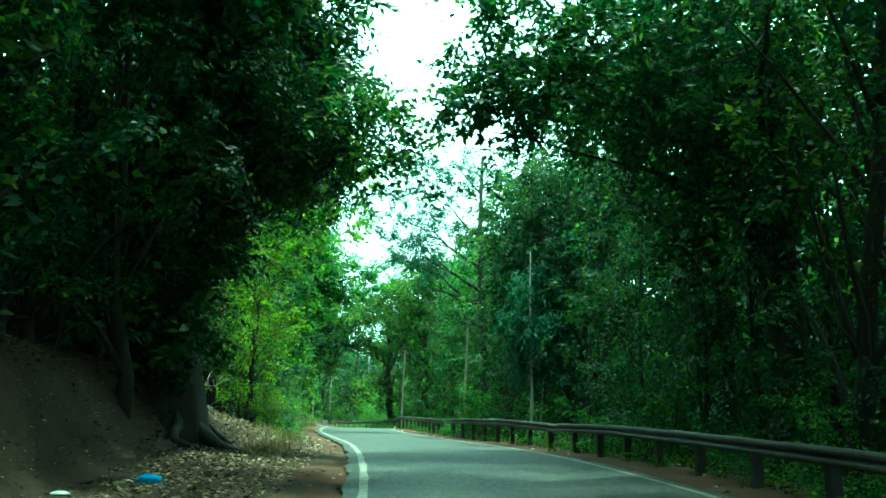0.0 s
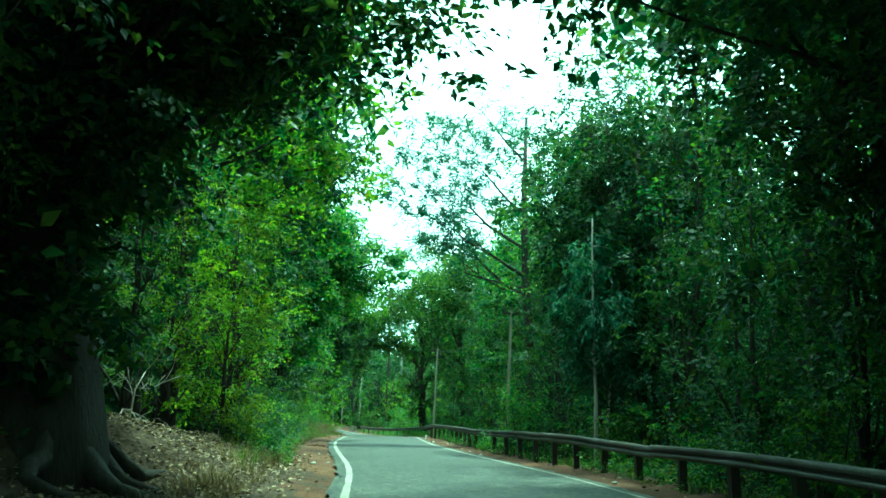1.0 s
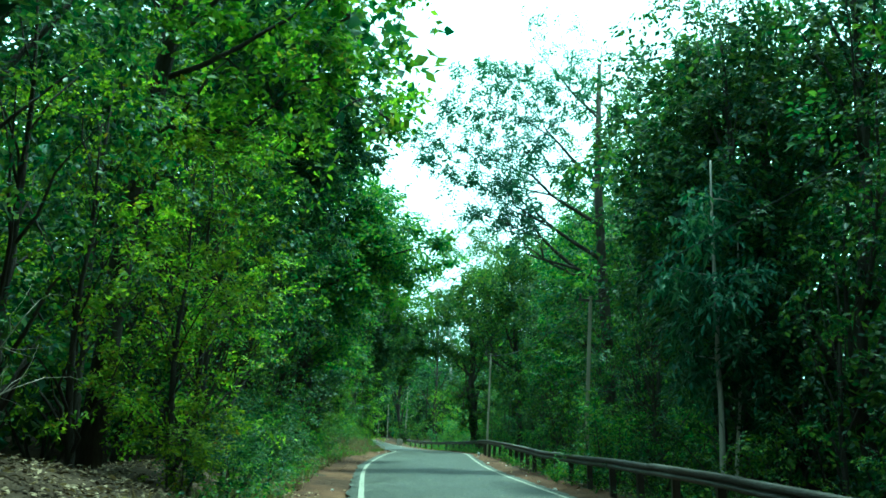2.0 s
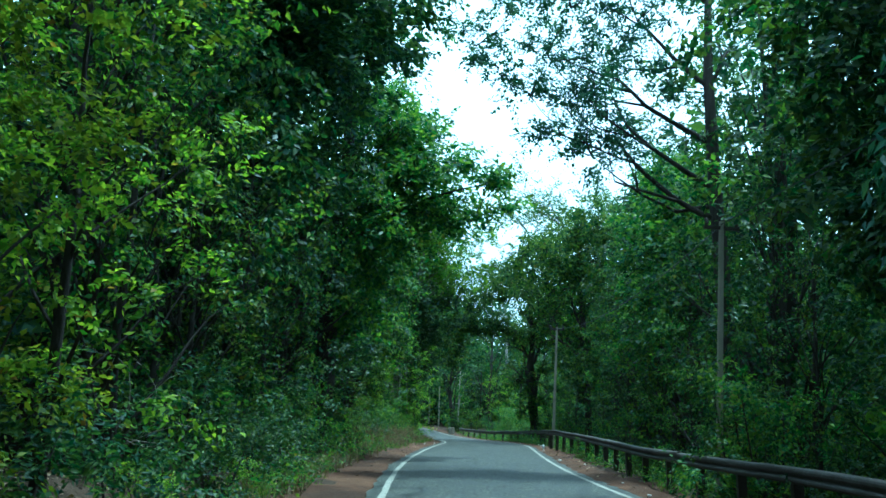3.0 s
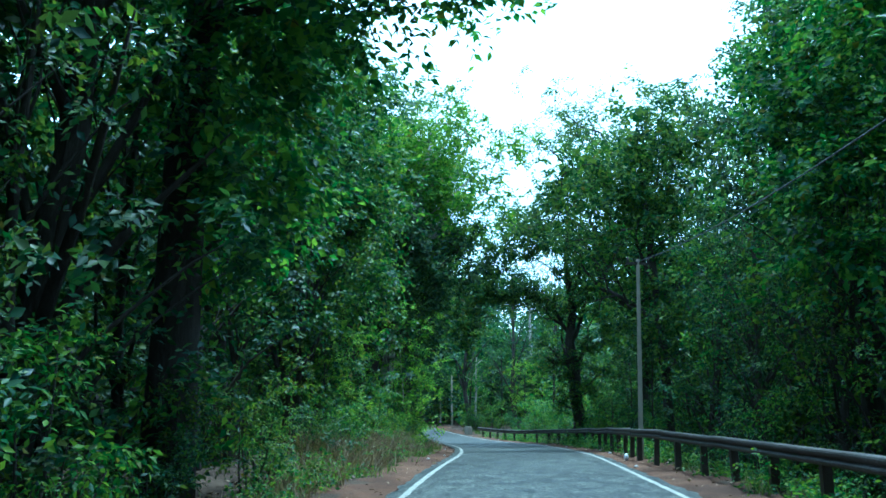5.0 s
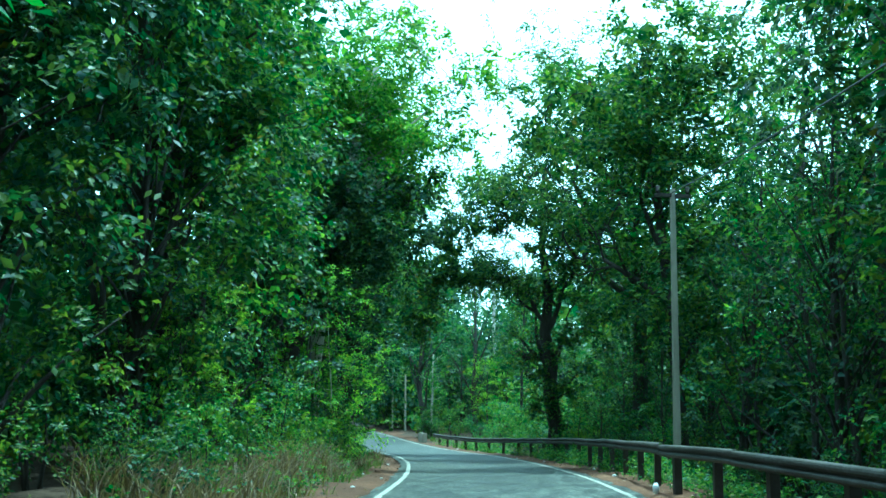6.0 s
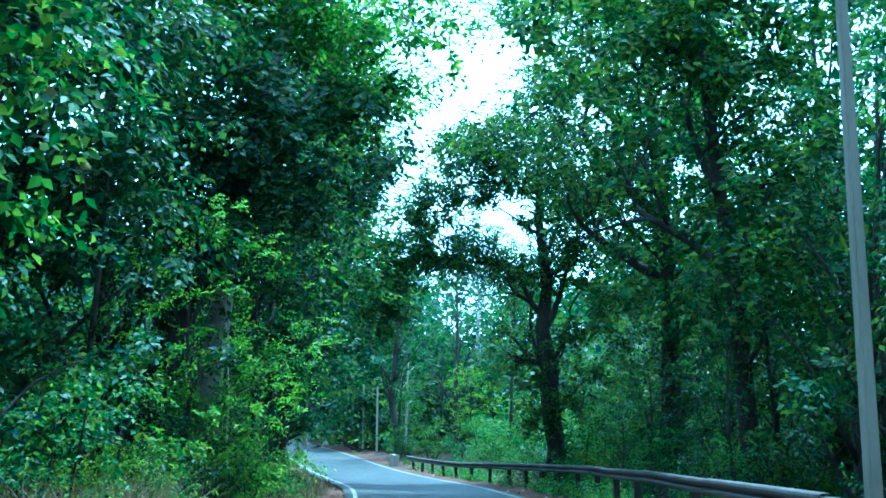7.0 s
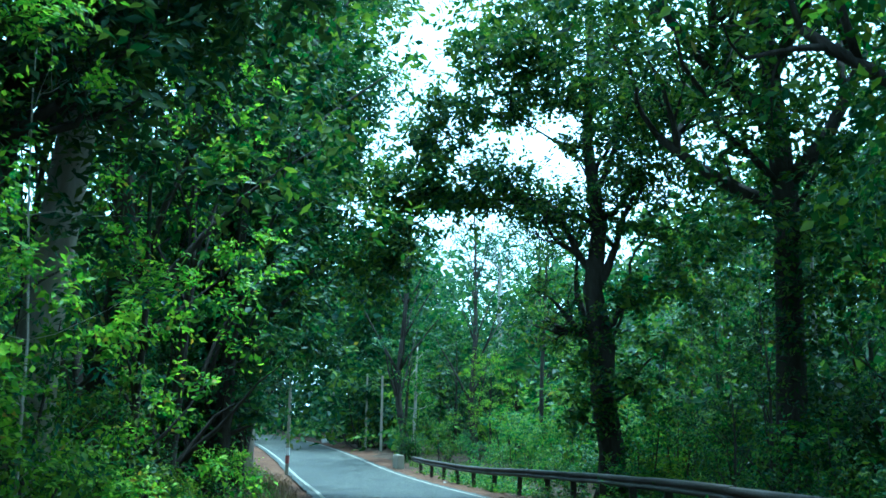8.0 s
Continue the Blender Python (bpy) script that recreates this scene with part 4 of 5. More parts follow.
# leaning tree before the bend
limb_tree(np.random.default_rng(104), "tree", "leaning tree with a dark trunk and broad green crown", (-7.2, 75, float(ground_z(-7.2, 75)) - 0.3),
          [(0, 0, 0, 0.4), (0.3, 0, 1.8, 0.33), (0.8, 0, 3.6, 0.3), (1.4, 0, 5.6, 0.22), (2.0, 0, 7.2, 0.12), (2.3, 0, 8.2, 0.06)],
          [(0.42, (0.6, -0.7, 0.4), 1.4, 0.1), (0.48, (1, -0.3, 0.3), 1.4, 0.1), (0.5, (-0.7, -0.7, 0.4), 1.5, 0.1), (0.56, (0.6, 0.4, 0.5), 1.3, 0.09)],
          M_BARK, M_LEAF_DARK, 3, 0.165, 0.6, 3, 3,
          clumps=[(-3, 75, 7.4, 0.8), (-4.4, 74.8, 7.4, 1), (-5.6, 74.6, 7.8, 1), (-5, 74, 6.2, 0.9), (-3.8, 74.4, 6, 0.8), (-6.4, 74, 6.4, 1), (-2.6, 75.4, 6.4, 0.6),
                  (-6.5, 70.8, 4.6, 1.1), (-7, 71, 6.5, 1.4), (-6.2, 71.4, 7.6, 1.2), (-7.6, 72, 8.6, 1.5), (-8.2, 71.5, 4.8, 1.4), (-8.2, 70, 7, 1.5)], dense=600)
limb_tree(np.random.default_rng(218), "tree", "airy tree with pale limbs and bright fresh leaves", (-6.2, 76.2, float(ground_z(-6.2, 76.2)) - 0.3),
          [(0, 0, 0, 0.3), (0.1, 0, 3, 0.24), (0.5, -0.2, 6, 0.2), (1.2, -0.5, 9, 0.15), (2, -0.8, 12, 0.08)],
          [(0.62, (0.9, -0.1, 0.9), 1.8, 0.09), (0.7, (-0.5, 0, 1), 1.8, 0.09), (0.8, (0.8, 0.2, 0.8), 1.6, 0.08)],
          M_BARK_PALE, M_LEAF_MID, 4, 0.15, 0.4, 3, 3,
          clumps=[(-1.6, 75, 10.8, 0.8), (-0.9, 75, 11.5, 0.6), (-2.6, 75, 11.7, 0.9), (-3.6, 75.3, 12.4, 1), (-4.6, 75.5, 11.8, 1.1), (-2.2, 75.3, 9.6, 0.8), (-3.4, 75.4, 10.2, 1), (-4.6, 75.5, 9.9, 1),
                  (-5.6, 75.5, 10.8, 1.1), (-1.4, 75, 8.9, 0.5), (-2.9, 75.3, 8.9, 0.7), (-4.2, 75.4, 8.7, 0.8), (-5.4, 75.4, 9.2, 0.9)], dense=560, inner=14)
# great tree at the bend, limbs arching to the road
limb_tree(np.random.default_rng(105), "tree", "great spreading tree with dark arching limbs at the bend", (1.7, 89.5, float(ground_z(1.7, 89.5)) - 0.3),
          [(0, 0, 0, 0.55), (0.06, 0, 0.7, 0.38), (0.1, 0, 1.6, 0.33), (-0.12, 0, 3.0, 0.31), (-0.05, 0, 4.2, 0.3), (-0.3, 0, 5.6, 0.26), (-0.1, 0, 7.2, 0.2), (-0.35, 0, 9.5, 0.15), (-0.2, 0, 13, 0.08)],
          [(0.46, (-0.8, 0, 1.2), 2.0, 0.17), (0.66, (-0.9, 0.2, 1.0), 1.9, 0.12), (0.62, (0.8, -0.1, 1.0), 2.0, 0.14), (0.8, (0.6, -0.3, 1), 1.6, 0.1)],
          M_BARK, M_LEAF, 3, 0.16, 0.4, 3, 3, extra=[(0.36 * math.cos(i * 2.4), 0.36 * math.sin(i * 2.4), 0.6 + 0.09 * i) for i in range(42)],
          clumps=[(-3, 89.8, 7.5, 0.8), (-2.5, 89.5, 7.0, 0.65), (-1.5, 89, 6.9, 0.7), (-0.6, 89.6, 7.2, 0.7), (-1.7, 89.6, 7.9, 0.65), (-2.7, 89.5, 8.5, 0.65), (-0.6, 89.4, 9.4, 0.8),
                  (0.5, 89.3, 10.3, 1), (1.6, 89.5, 11.2, 1.2), (-0.7, 88.5, 10.6, 0.9), (2.8, 89.5, 10, 1.2), (3.2, 89.6, 8.6, 1), (1.2, 88, 12.4, 1.2),
                  (2.6, 88, 12.6, 1.3), (2.9, 89.6, 6.4, 0.9), (3.5, 89.4, 4.8, 0.9), (3.1, 89.2, 3.2, 0.8), (-4.2, 90, 7.4, 0.75), (-3.6, 89.6, 6.4, 0.55), (-4.6, 90.4, 6.4, 0.65), (4.4, 88.8, 9.2, 1.2), (4.8, 88.6, 7.2, 1.1), (4.2, 88.8, 5.6, 1), (5.4, 88.4, 11, 1.3), (0.9, 88.7, 1.6, 0.5), (1.2, 88.9, 3.1, 0.45), (2.2, 88.8, 4.4, 0.55), (2.3, 88.9, 2.2, 0.6), (-3.9, 89.8, 5.6, 0.6), (-4.2, 89.8, 4.8, 0.6), (0.1, 89.5, 7.0, 0.55), (-2, 89.3, 7.3, 0.6), (-0.9, 89.2, 7.4, 0.55), (-3.3, 89.5, 7.1, 0.65), (-1.2, 88.9, 11.4, 0.8), (0.4, 88.6, 11.5, 0.9), (0.9, 89, 9.6, 0.7), (-4.8, 90, 5.5, 0.6), (-3.6, 89.6, 5.3, 0.5), (-2.6, 89.5, 9.4, 0.65), (-1.8, 89.4, 10.5, 0.75), (-3.1, 89.6, 8.7, 0.5), (-0.6, 89.2, 10.9, 0.9), (-1.5, 89.4, 9.4, 0.6), (0.2, 89.3, 9.9, 0.7), (2.6, 89, 7.6, 0.7), (3.3, 89, 9.6, 0.9), (0.9, 89.2, 8.4, 0.45), (2.1, 89.2, 9.1, 0.6)], dense=850, inner=52)
for x, y, sc, i in ((2.4, 88.6, 1.0, 2), (3.4, 90.2, 1.1, 2), (4.6, 88.2, 1.0, 0), (2.2, 92.5, 1.2, 2), (5.6, 90.5, 1.2, 1), (3.6, 94, 1.2, 2)):
    plant(SHRUB[i], x, y, sc, None, "roadside shrubs")
for x, y, sc, i in ((5.4, 92.5, 0.85, 1), (7.6, 88.0, 1.0, 1), (4.8, 97.0, 0.9, 0), (8.4, 94, 1.1, 1), (2.8, 100.5, 0.8, 1), (6.4, 80.5, 0.8, 0), (7.0, 84.0, 1.0, 1), (3.9, 75.3, 0.6, 1), (3.8, 83.2, 0.62, 1), (2.9, 82.0, 0.45, 0)):
    plant(MIDDLE[i], x, y, sc, None, "young trees by the road")
for x, y, sc, i in ((9.6, 27.0, 1.1, 1), (8.9, 30.2, 1.1, 1), (10.8, 31.0, 1.2, 1), (11.4, 27.6, 1.2, 0), (10.6, 34.5, 1.2, 1), (12.2, 24.5, 1.1, 1), (9.2, 19.5, 0.9, 1)):
    plant(MIDDLE[i], x, y, sc, None, "young trees by the road")
plant(MIDDLE[1], 6.9, 46.8, 1.35, 20, "young trees by the road")
plant(TALL[1], 7.4, 49.5, 0.95, 70, "tall forest trees")
limb_tree(np.random.default_rng(106), "tree", "tall dark tree with heavy limbs behind the guardrail", (4.6, 84.5, float(ground_z(4.6, 84.5)) - 0.3),
          [(0, 0, 0, 0.42), (0, 0, 1.5, 0.32), (0.1, 0, 4, 0.28), (0.2, 0, 7, 0.25), (0, 0, 10.5, 0.19), (-0.3, 0, 15, 0.1)],
          [(0.58, (-1, 0.2, 0.7), 3.2, 0.18), (0.62, (0.7, -0.3, 0.8), 3.6, 0.18), (0.7, (-0.9, -0.2, 0.8), 3.6, 0.17), (0.82, (-0.8, 0.3, 1), 3.4, 0.14), (0.75, (0.4, -0.9, 0.6), 3.4, 0.15), (0.92, (-0.6, 0.2, 1), 3, 0.12), (0.95, (0.5, 0.2, 1), 2.8, 0.1)],
          M_BARK, M_LEAF, 3, 0.17, 0.3, 3, 3, extra=[(0.36 * math.cos(i * 2.4), 0.36 * math.sin(i * 2.4), 0.4 + 0.09 * i) for i in range(60)],
          clumps=[(1.2, 82.6, 10.3, 1), (-0.8, 83.5, 9.5, 0.8), (0.2, 83, 9.2, 0.9), (2.2, 82.6, 11.2, 1.2), (3.2, 83, 12, 1.2), (2, 83.2, 9.3, 1), (3.4, 83.6, 10, 1.2),
                  (4.6, 83.5, 11.4, 1.3), (4.8, 83.6, 9.4, 1.2), (6, 84, 10.4, 1.3), (6.2, 84, 8.4, 1.2), (5.6, 83.5, 13, 1.3), (3.3, 83.5, 8.2, 0.8), (3.4, 84, 6.6, 0.9), (5.6, 83.6, 6.6, 1.1), (4.4, 83.6, 7.2, 1), (6.8, 84, 6, 1.2), (3.8, 83.8, 5, 0.8), (5.4, 83.8, 4.6, 1), (6.6, 83.6, 3.6, 1.1)], dense=500, inner=22)
# dense tree leaning over the bend
limb_tree(np.random.default_rng(209), "tree", "dense dark tree leaning over the bend", (-9.4, 92, float(ground_z(-9.4, 92)) - 0.3),
          [(0, 0, 0, 0.4), (0.3, 0, 2, 0.33), (0.8, 0, 5, 0.28), (1.3, 0, 8, 0.22), (1.6, 0, 11, 0.15), (1.8, 0, 15, 0.07)],
          [(0.4, (1, -0.4, 0.4), 1.4, 0.1), (0.5, (1, 0.1, 0.5), 1.55, 0.11), (0.58, (0.9, -0.4, 0.6), 1.55, 0.1), (0.68, (1, 0.3, 0.6), 1.55, 0.1), (0.78, (0.9, -0.2, 0.8), 1.6, 0.09), (0.9, (0.6, 0.1, 1), 2.0, 0.08), (0.7, (-0.4, -0.8, 0.6), 1.9, 0.09)],
          M_BARK, M_LEAF_DARK, 6, 0.2, 0.5, 3, 3,
          clumps=[(-6.1, 91.5, 8, 0.8), (-6.2, 91.8, 9.4, 0.9), (-7, 91.5, 7, 1), (-7.2, 91.5, 8.6, 1.1), (-6.6, 91.5, 10.6, 1), (-7.5, 92, 10.2, 1.2), (-6.6, 90.8, 5.8, 0.9),
                  (-7.4, 90.5, 5.2, 1), (-6.4, 91, 12, 1), (-7.5, 91, 12.3, 1.3), (-5.6, 93, 6.5, 0.9), (-5.4, 94, 5.2, 0.8), (-6.8, 92, 3.6, 1)])
limb_tree(np.random.default_rng(220), "tree", "dense tree clothed in dark leaves down to the verge", (-7.4, 86, float(ground_z(-7.4, 86)) - 0.3),
          [(0, 0, 0, 0.4), (0.1, 0, 2, 0.3), (0.3, 0, 5, 0.25), (0.4, 0, 8, 0.18), (0.5, 0, 11.5, 0.08)],
          [(0.5, (0.9, -0.3, 0.6), 1.4, 0.09), (0.7, (0.6, 0.5, 0.8), 1.4, 0.08), (0.8, (-0.6, -0.4, 0.9), 1.4, 0.08)],
          M_BARK, M_LEAF_DARK, 3, 0.17, 0.4, 3, 2,
          clumps=[(-5.6, 85.6, 8.6, 0.9), (-5.9, 85.6, 7.1, 1), (-6.9, 85.4, 9.4, 1.1), (-7.2, 85, 7.8, 1.1), (-5.8, 85.5, 5.4, 0.9), (-6.9, 85, 6.2, 1), (-8.3, 85.2, 6.9, 1), (-8.4, 85.4, 8.6, 1), (-6.3, 85.2, 4, 0.9),
                  (-7.3, 84.9, 4.6, 1), (-8.4, 85, 5.2, 1), (-6.4, 85.2, 2.6, 0.8), (-7.4, 85, 3, 0.9), (-8.5, 85, 3.5, 0.9), (-6.8, 85, 1.3, 0.8), (-7.9, 84.8, 1.6, 0.8), (-6.2, 85.8, 10.2, 0.8), (-7.5, 85.6, 10.6, 1)], dense=560, inner=60)
# tall airy tree behind it, its crown over the bend
limb_tree(np.random.default_rng(210), "tree", "tall airy tree with pale limbs and fresh yellow-green leaves", (-9.6, 97, float(ground_z(-9.6, 97)) - 0.3),
          [(0, 0, 0, 0.4), (0.1, 0, 3, 0.33), (0.3, 0, 7, 0.28), (0.7, 0, 11, 0.22), (1.1, 0, 15, 0.14), (1.4, 0, 19, 0.07)],
          [(0.62, (1, -0.1, 0.6), 2.6, 0.11), (0.7, (0.9, 0.3, 0.7), 2.4, 0.1), (0.76, (0.8, -0.4, 0.8), 2.4, 0.1), (0.84, (1, 0, 0.8), 2.2, 0.09), (0.92, (0.3, 0.3, 1), 1.8, 0.07), (0.8, (-0.7, -0.2, 0.8), 2.2, 0.08)],
          M_BARK_PALE, M_LEAF_MID, 4, 0.19, 0.42, 3, 3)
# leafy tree whose lit crown reaches out before the opening
limb_tree(np.random.default_rng(211), "tree", "tree with a fresh green crown reaching over the road", (-4.3, 32, float(ground_z(-4.3, 32)) - 0.3),
          [(0, 0, 0, 0.26), (0.1, 0, 2, 0.2), (0.3, 0, 5, 0.17), (0.8, 0, 8, 0.12), (1.2, 0, 11, 0.06)],
          [(0.55, (1, 0, 0.6), 1.6, 0.07), (0.7, (0.9, 0.2, 0.8), 1.6, 0.06)],
          M_BARK, M_LEAF_MID, 2, 0.16, 0.35, 2, 3,
          clumps=[(0.3, 31.8, 8.8, 0.8), (-0.6, 32, 8, 0.9), (-0.7, 31.8, 9.6, 0.9), (-1.8, 32, 8.6, 1.1), (-2.6, 32, 7.2, 1.1), (-1.5, 32.2, 6.9, 0.8), (0, 31.5, 10.2, 0.8), (0, 33.2, 6.6, 0.55), (-0.6, 34.2, 7.4, 0.8), (-1.4, 34, 6.4, 0.8), (-3.2, 32, 5.8, 1), (-2.8, 32, 9.8, 1.1)], dense=380, inner=16)
# round-headed trees behind the guardrail
limb_tree(np.random.default_rng(212), "tree", "round-headed green tree behind the guardrail", (7.2, 62.6, float(ground_z(7.2, 62.6)) - 0.3),
          [(0, 0, 0, 0.36), (0, 0, 2, 0.28), (0, 0, 5, 0.22), (0.1, 0, 8, 0.16), (0.1, 0, 11, 0.07)],
          [(0.55, (-0.6, 0, 0.9), 2, 0.1), (0.6, (0.6, 0.3, 0.9), 2, 0.1)],
          M_BARK, M_LEAF, 2, 0.18, 0.4, 2, 3,
          clumps=[(5.9, 63.2, 9, 1), (6.6, 63, 10.2, 1.2), (7.4, 63.5, 11.2, 1.3), (5.9, 63, 7.4, 1.1), (6.6, 62.5, 6, 1.2), (5.8, 62, 4.6, 1), (7.4, 62.5, 8.6, 1.3), (6.4, 61.5, 7.6, 1.2),
                  (7.6, 60, 9.5, 1.3), (5.9, 57.8, 8.4, 0.9), (6.6, 57.6, 9.4, 1.1), (6.9, 58, 7.6, 1.2), (6.2, 60.2, 5.8, 1.1), (6.0, 59.5, 3.8, 1)])
limb_tree(np.random.default_rng(213), "tree", "tall domed tree with dense green leaves", (4.6, 76.6, float(ground_z(4.6, 76.6)) - 0.3),
          [(0, 0, 0, 0.3), (0, 0, 2, 0.2), (-0.1, 0, 5, 0.17), (-0.4, 0, 9, 0.13), (-0.6, 0, 12, 0.06)],
          [(0.55, (-0.9, 0, 0.8), 2.4, 0.12), (0.65, (-0.8, -0.3, 0.9), 2, 0.1), (0.6, (0.7, 0.2, 0.9), 2, 0.1)],
          M_BARK, M_LEAF, 2, 0.19, 0.4, 2, 3, extra=[(0.3 * math.cos(i * 2.4), 0.3 * math.sin(i * 2.4), 0.4 + 0.09 * i) for i in range(56)],
          clumps=[(4.3, 77.2, 11.6, 1.1), (3.2, 77.2, 11, 1.1), (2.2, 74.8, 10.3, 1), (5.2, 77, 10.8, 1.3), (3.5, 76.6, 9.4, 1.2), (2.4, 76, 8.8, 1.1), (1, 74.8, 10.1, 0.8), (0.6, 75.4, 9, 0.8),
                  (4.6, 76.6, 8.6, 1.3), (2.8, 76.8, 7.2, 1), (5.9, 77, 9, 1.3), (5.6, 76, 12.6, 1.2), (3.8, 75.4, 12.4, 1.1), (6.4, 76, 11, 1.3), (4.6, 75.8, 5.4, 1.1), (3.9, 76, 4, 0.9), (5.4, 76, 3.8, 1), (5.6, 76.4, 6.6, 1.2)], dense=720)
limb_tree(np.random.default_rng(214), "tree", "leafy tree hanging over the overgrown verge", (-6.4, 64.6, float(ground_z(-6.4, 64.6)) - 0.3),
          [(0, 0, 0, 0.3), (0, 0, 2, 0.24), (0.1, 0, 5, 0.19), (0.2, 0, 8, 0.13), (0.3, 0, 11, 0.06)],
          [(0.5, (0.8, 0.2, 0.7), 1.6, 0.08), (0.65, (0.5, -0.4, 0.9), 1.6, 0.08)],
          M_BARK, M_LEAF, 2, 0.16, 0.4, 2, 3, droop=0.6,
          clumps=[(-5.6, 64.5, 5, 1), (-4.8, 64.8, 6.4, 0.9), (-5.8, 64, 6.8, 1.2), (-5.2, 65, 8, 1.1), (-6.4, 64.4, 8.6, 1.3), (-4.6, 65.2, 9.4, 1), (-5.6, 65, 10.2, 1.2), (-6.8, 64, 10.6, 1.3),
                  (-6.8, 63.6, 5.4, 1.2), (-4.4, 66, 7.6, 0.8), (-4.9, 65.5, 4.6, 0.8), (-5.4, 66, 3.6, 0.8), (-6.2, 67.5, 7, 1.2), (-6, 67.5, 9, 1.2), (-6.1, 64.2, 3.4, 0.8), (-6.3, 64.1, 2.2, 0.8)], dense=750)
limb_tree(np.random.default_rng(215), "tree", "broad dark green tree close behind the guardrail", (8.4, 38.8, float(ground_z(8.4, 38.8)) - 0.3),
          [(0, 0, 0, 0.34), (0, 0, 2, 0.26), (0, 0, 5, 0.2), (0, 0, 8, 0.14), (0, 0, 11, 0.06)],
          [(0.55, (-0.6, 0, 0.9), 1.8, 0.09), (0.6, (0.5, -0.4, 0.9), 1.8, 0.09)],
          M_BARK, M_LEAF_DARK, 2, 0.17, 0.4, 2, 3,
          clumps=[(7, 38.5, 5, 1.1), (6.8, 38.8, 6.8, 1.1), (7.6, 38, 8, 1.2), (7.2, 39.5, 8.6, 1.1), (8.2, 39, 9.8, 1.3), (8.8, 37.5, 6.4, 1.3), (8.4, 37, 8.4, 1.3), (9.6, 36.5, 7.4, 1.4),
                  (9.4, 37, 9.6, 1.4), (6.9, 38, 3.4, 1), (8.2, 36.8, 4.4, 1.2), (7.4, 40.5, 10, 1.1), (6, 39.2, 7.6, 1), (5.8, 40, 9, 0.95), (6.3, 38.4, 6, 0.9), (6.3, 40.5, 10.5, 1.1), (6.2, 39.4, 4.4, 0.9)], dense=700)
limb_tree(np.random.default_rng(216), "tree", "dark leafy tree filling the wood's edge", (10, 26.6, float(ground_z(10, 26.6)) - 0.3),
          [(0, 0, 0, 0.34), (0, 0, 2, 0.26), (0, 0, 5, 0.2), (0, 0, 8, 0.14), (0, 0, 11, 0.06)],
          [(0.55, (-0.6, 0, 0.9), 1.8, 0.09), (0.6, (0.5, -0.4, 0.9), 1.8, 0.09)],
          M_BARK, M_LEAF_DARK, 2, 0.18, 0.4, 2, 3,
          clumps=[(8, 25.5, 5.6, 1.2), (9, 26, 4.2, 1.2), (7.4, 26, 7, 1.2), (8.6, 25.5, 7, 1.3), (10, 25.5, 6, 1.4), (10, 25, 8, 1.4), (11, 24.5, 4.5, 1.4), (6.6, 26.5, 8.2, 1.1), (9.4, 27, 9, 1.4),
                  (8, 27, 9.6, 1.2), (10.6, 26.5, 10, 1.4), (9.8, 26, 2.8, 1.1), (7.6, 27, 3.8, 1)], dense=550)
limb_tree(np.random.default_rng(217), "tree", "dark tree deep behind the verge", (-8.2, 49.6, float(ground_z(-8.2, 49.6)) - 0.3),
          [(0, 0, 0, 0.3), (0, 0, 2, 0.24), (0, 0, 5, 0.19), (0, 0, 8, 0.13), (0, 0, 10, 0.06)],
          [(0.55, (0.6, 0, 0.9), 1.6, 0.08), (0.6, (-0.5, -0.4, 0.9), 1.6, 0.08)],
          M_BARK, M_LEAF_DARK, 2, 0.19, 0.4, 2, 3,
          clumps=[(-7.4, 50, 5.4, 1.4), (-7.8, 50, 7.6, 1.5), (-8.5, 48, 6.4, 1.5), (-7.6, 52.8, 6.4, 1.4), (-8.4, 47.5, 4.2, 1.3), (-7.2, 51.2, 3.6, 1.2), (-8.6, 46.5, 8.4, 1.4)], dense=700)
for x, y, sc, i in ((-3.8, 36.4, 0.95, 0), (-4.6, 39.2, 1.0, 0), (-5.6, 34.6, 1.2, 0), (-4.9, 37.6, 1.1, 2)):
    plant(MIDDLE[i], x, y, sc, None, "young trees by the road")
for x, y, sc in ((-5.5, 43.2, 1.05), (-5.7, 46.8, 1.1), (-5.4, 49.6, 1.0)):
    plant(MIDDLE[1], x, y, sc, None, "young trees by the road")
limb_tree(np.random.default_rng(219), "tree", "dark drooping tree beside the verge", (-7.2, 60.4, float(ground_z(-7.2, 60.4)) - 0.3),
          [(0, 0, 0, 0.26), (0, 0, 2, 0.2), (0.1, 0, 5, 0.16), (0.2, 0, 8, 0.11), (0.3, 0, 10, 0.05)],
          [(0.5, (0.8, -0.3, 0.5), 1.7, 0.07), (0.62, (0.6, -0.5, 0.6), 1.7, 0.07)],
          M_BARK, M_LEAF_DARK, 3, 0.14, 0.4, 2, 3, droop=0.7,
          clumps=[(-5.7, 60.5, 5.2, 0.9), (-6.1, 60.5, 6.6, 1.1), (-5.5, 61.5, 7.6, 1), (-6.6, 59.5, 7.8, 1.3), (-7, 59.5, 5.6, 1.3), (-7.6, 58.5, 7, 1.4), (-6.2, 62, 9, 1.3), (-6.4, 60, 3.8, 0.9), (-7.6, 58, 4.2, 1.2)], dense=620)
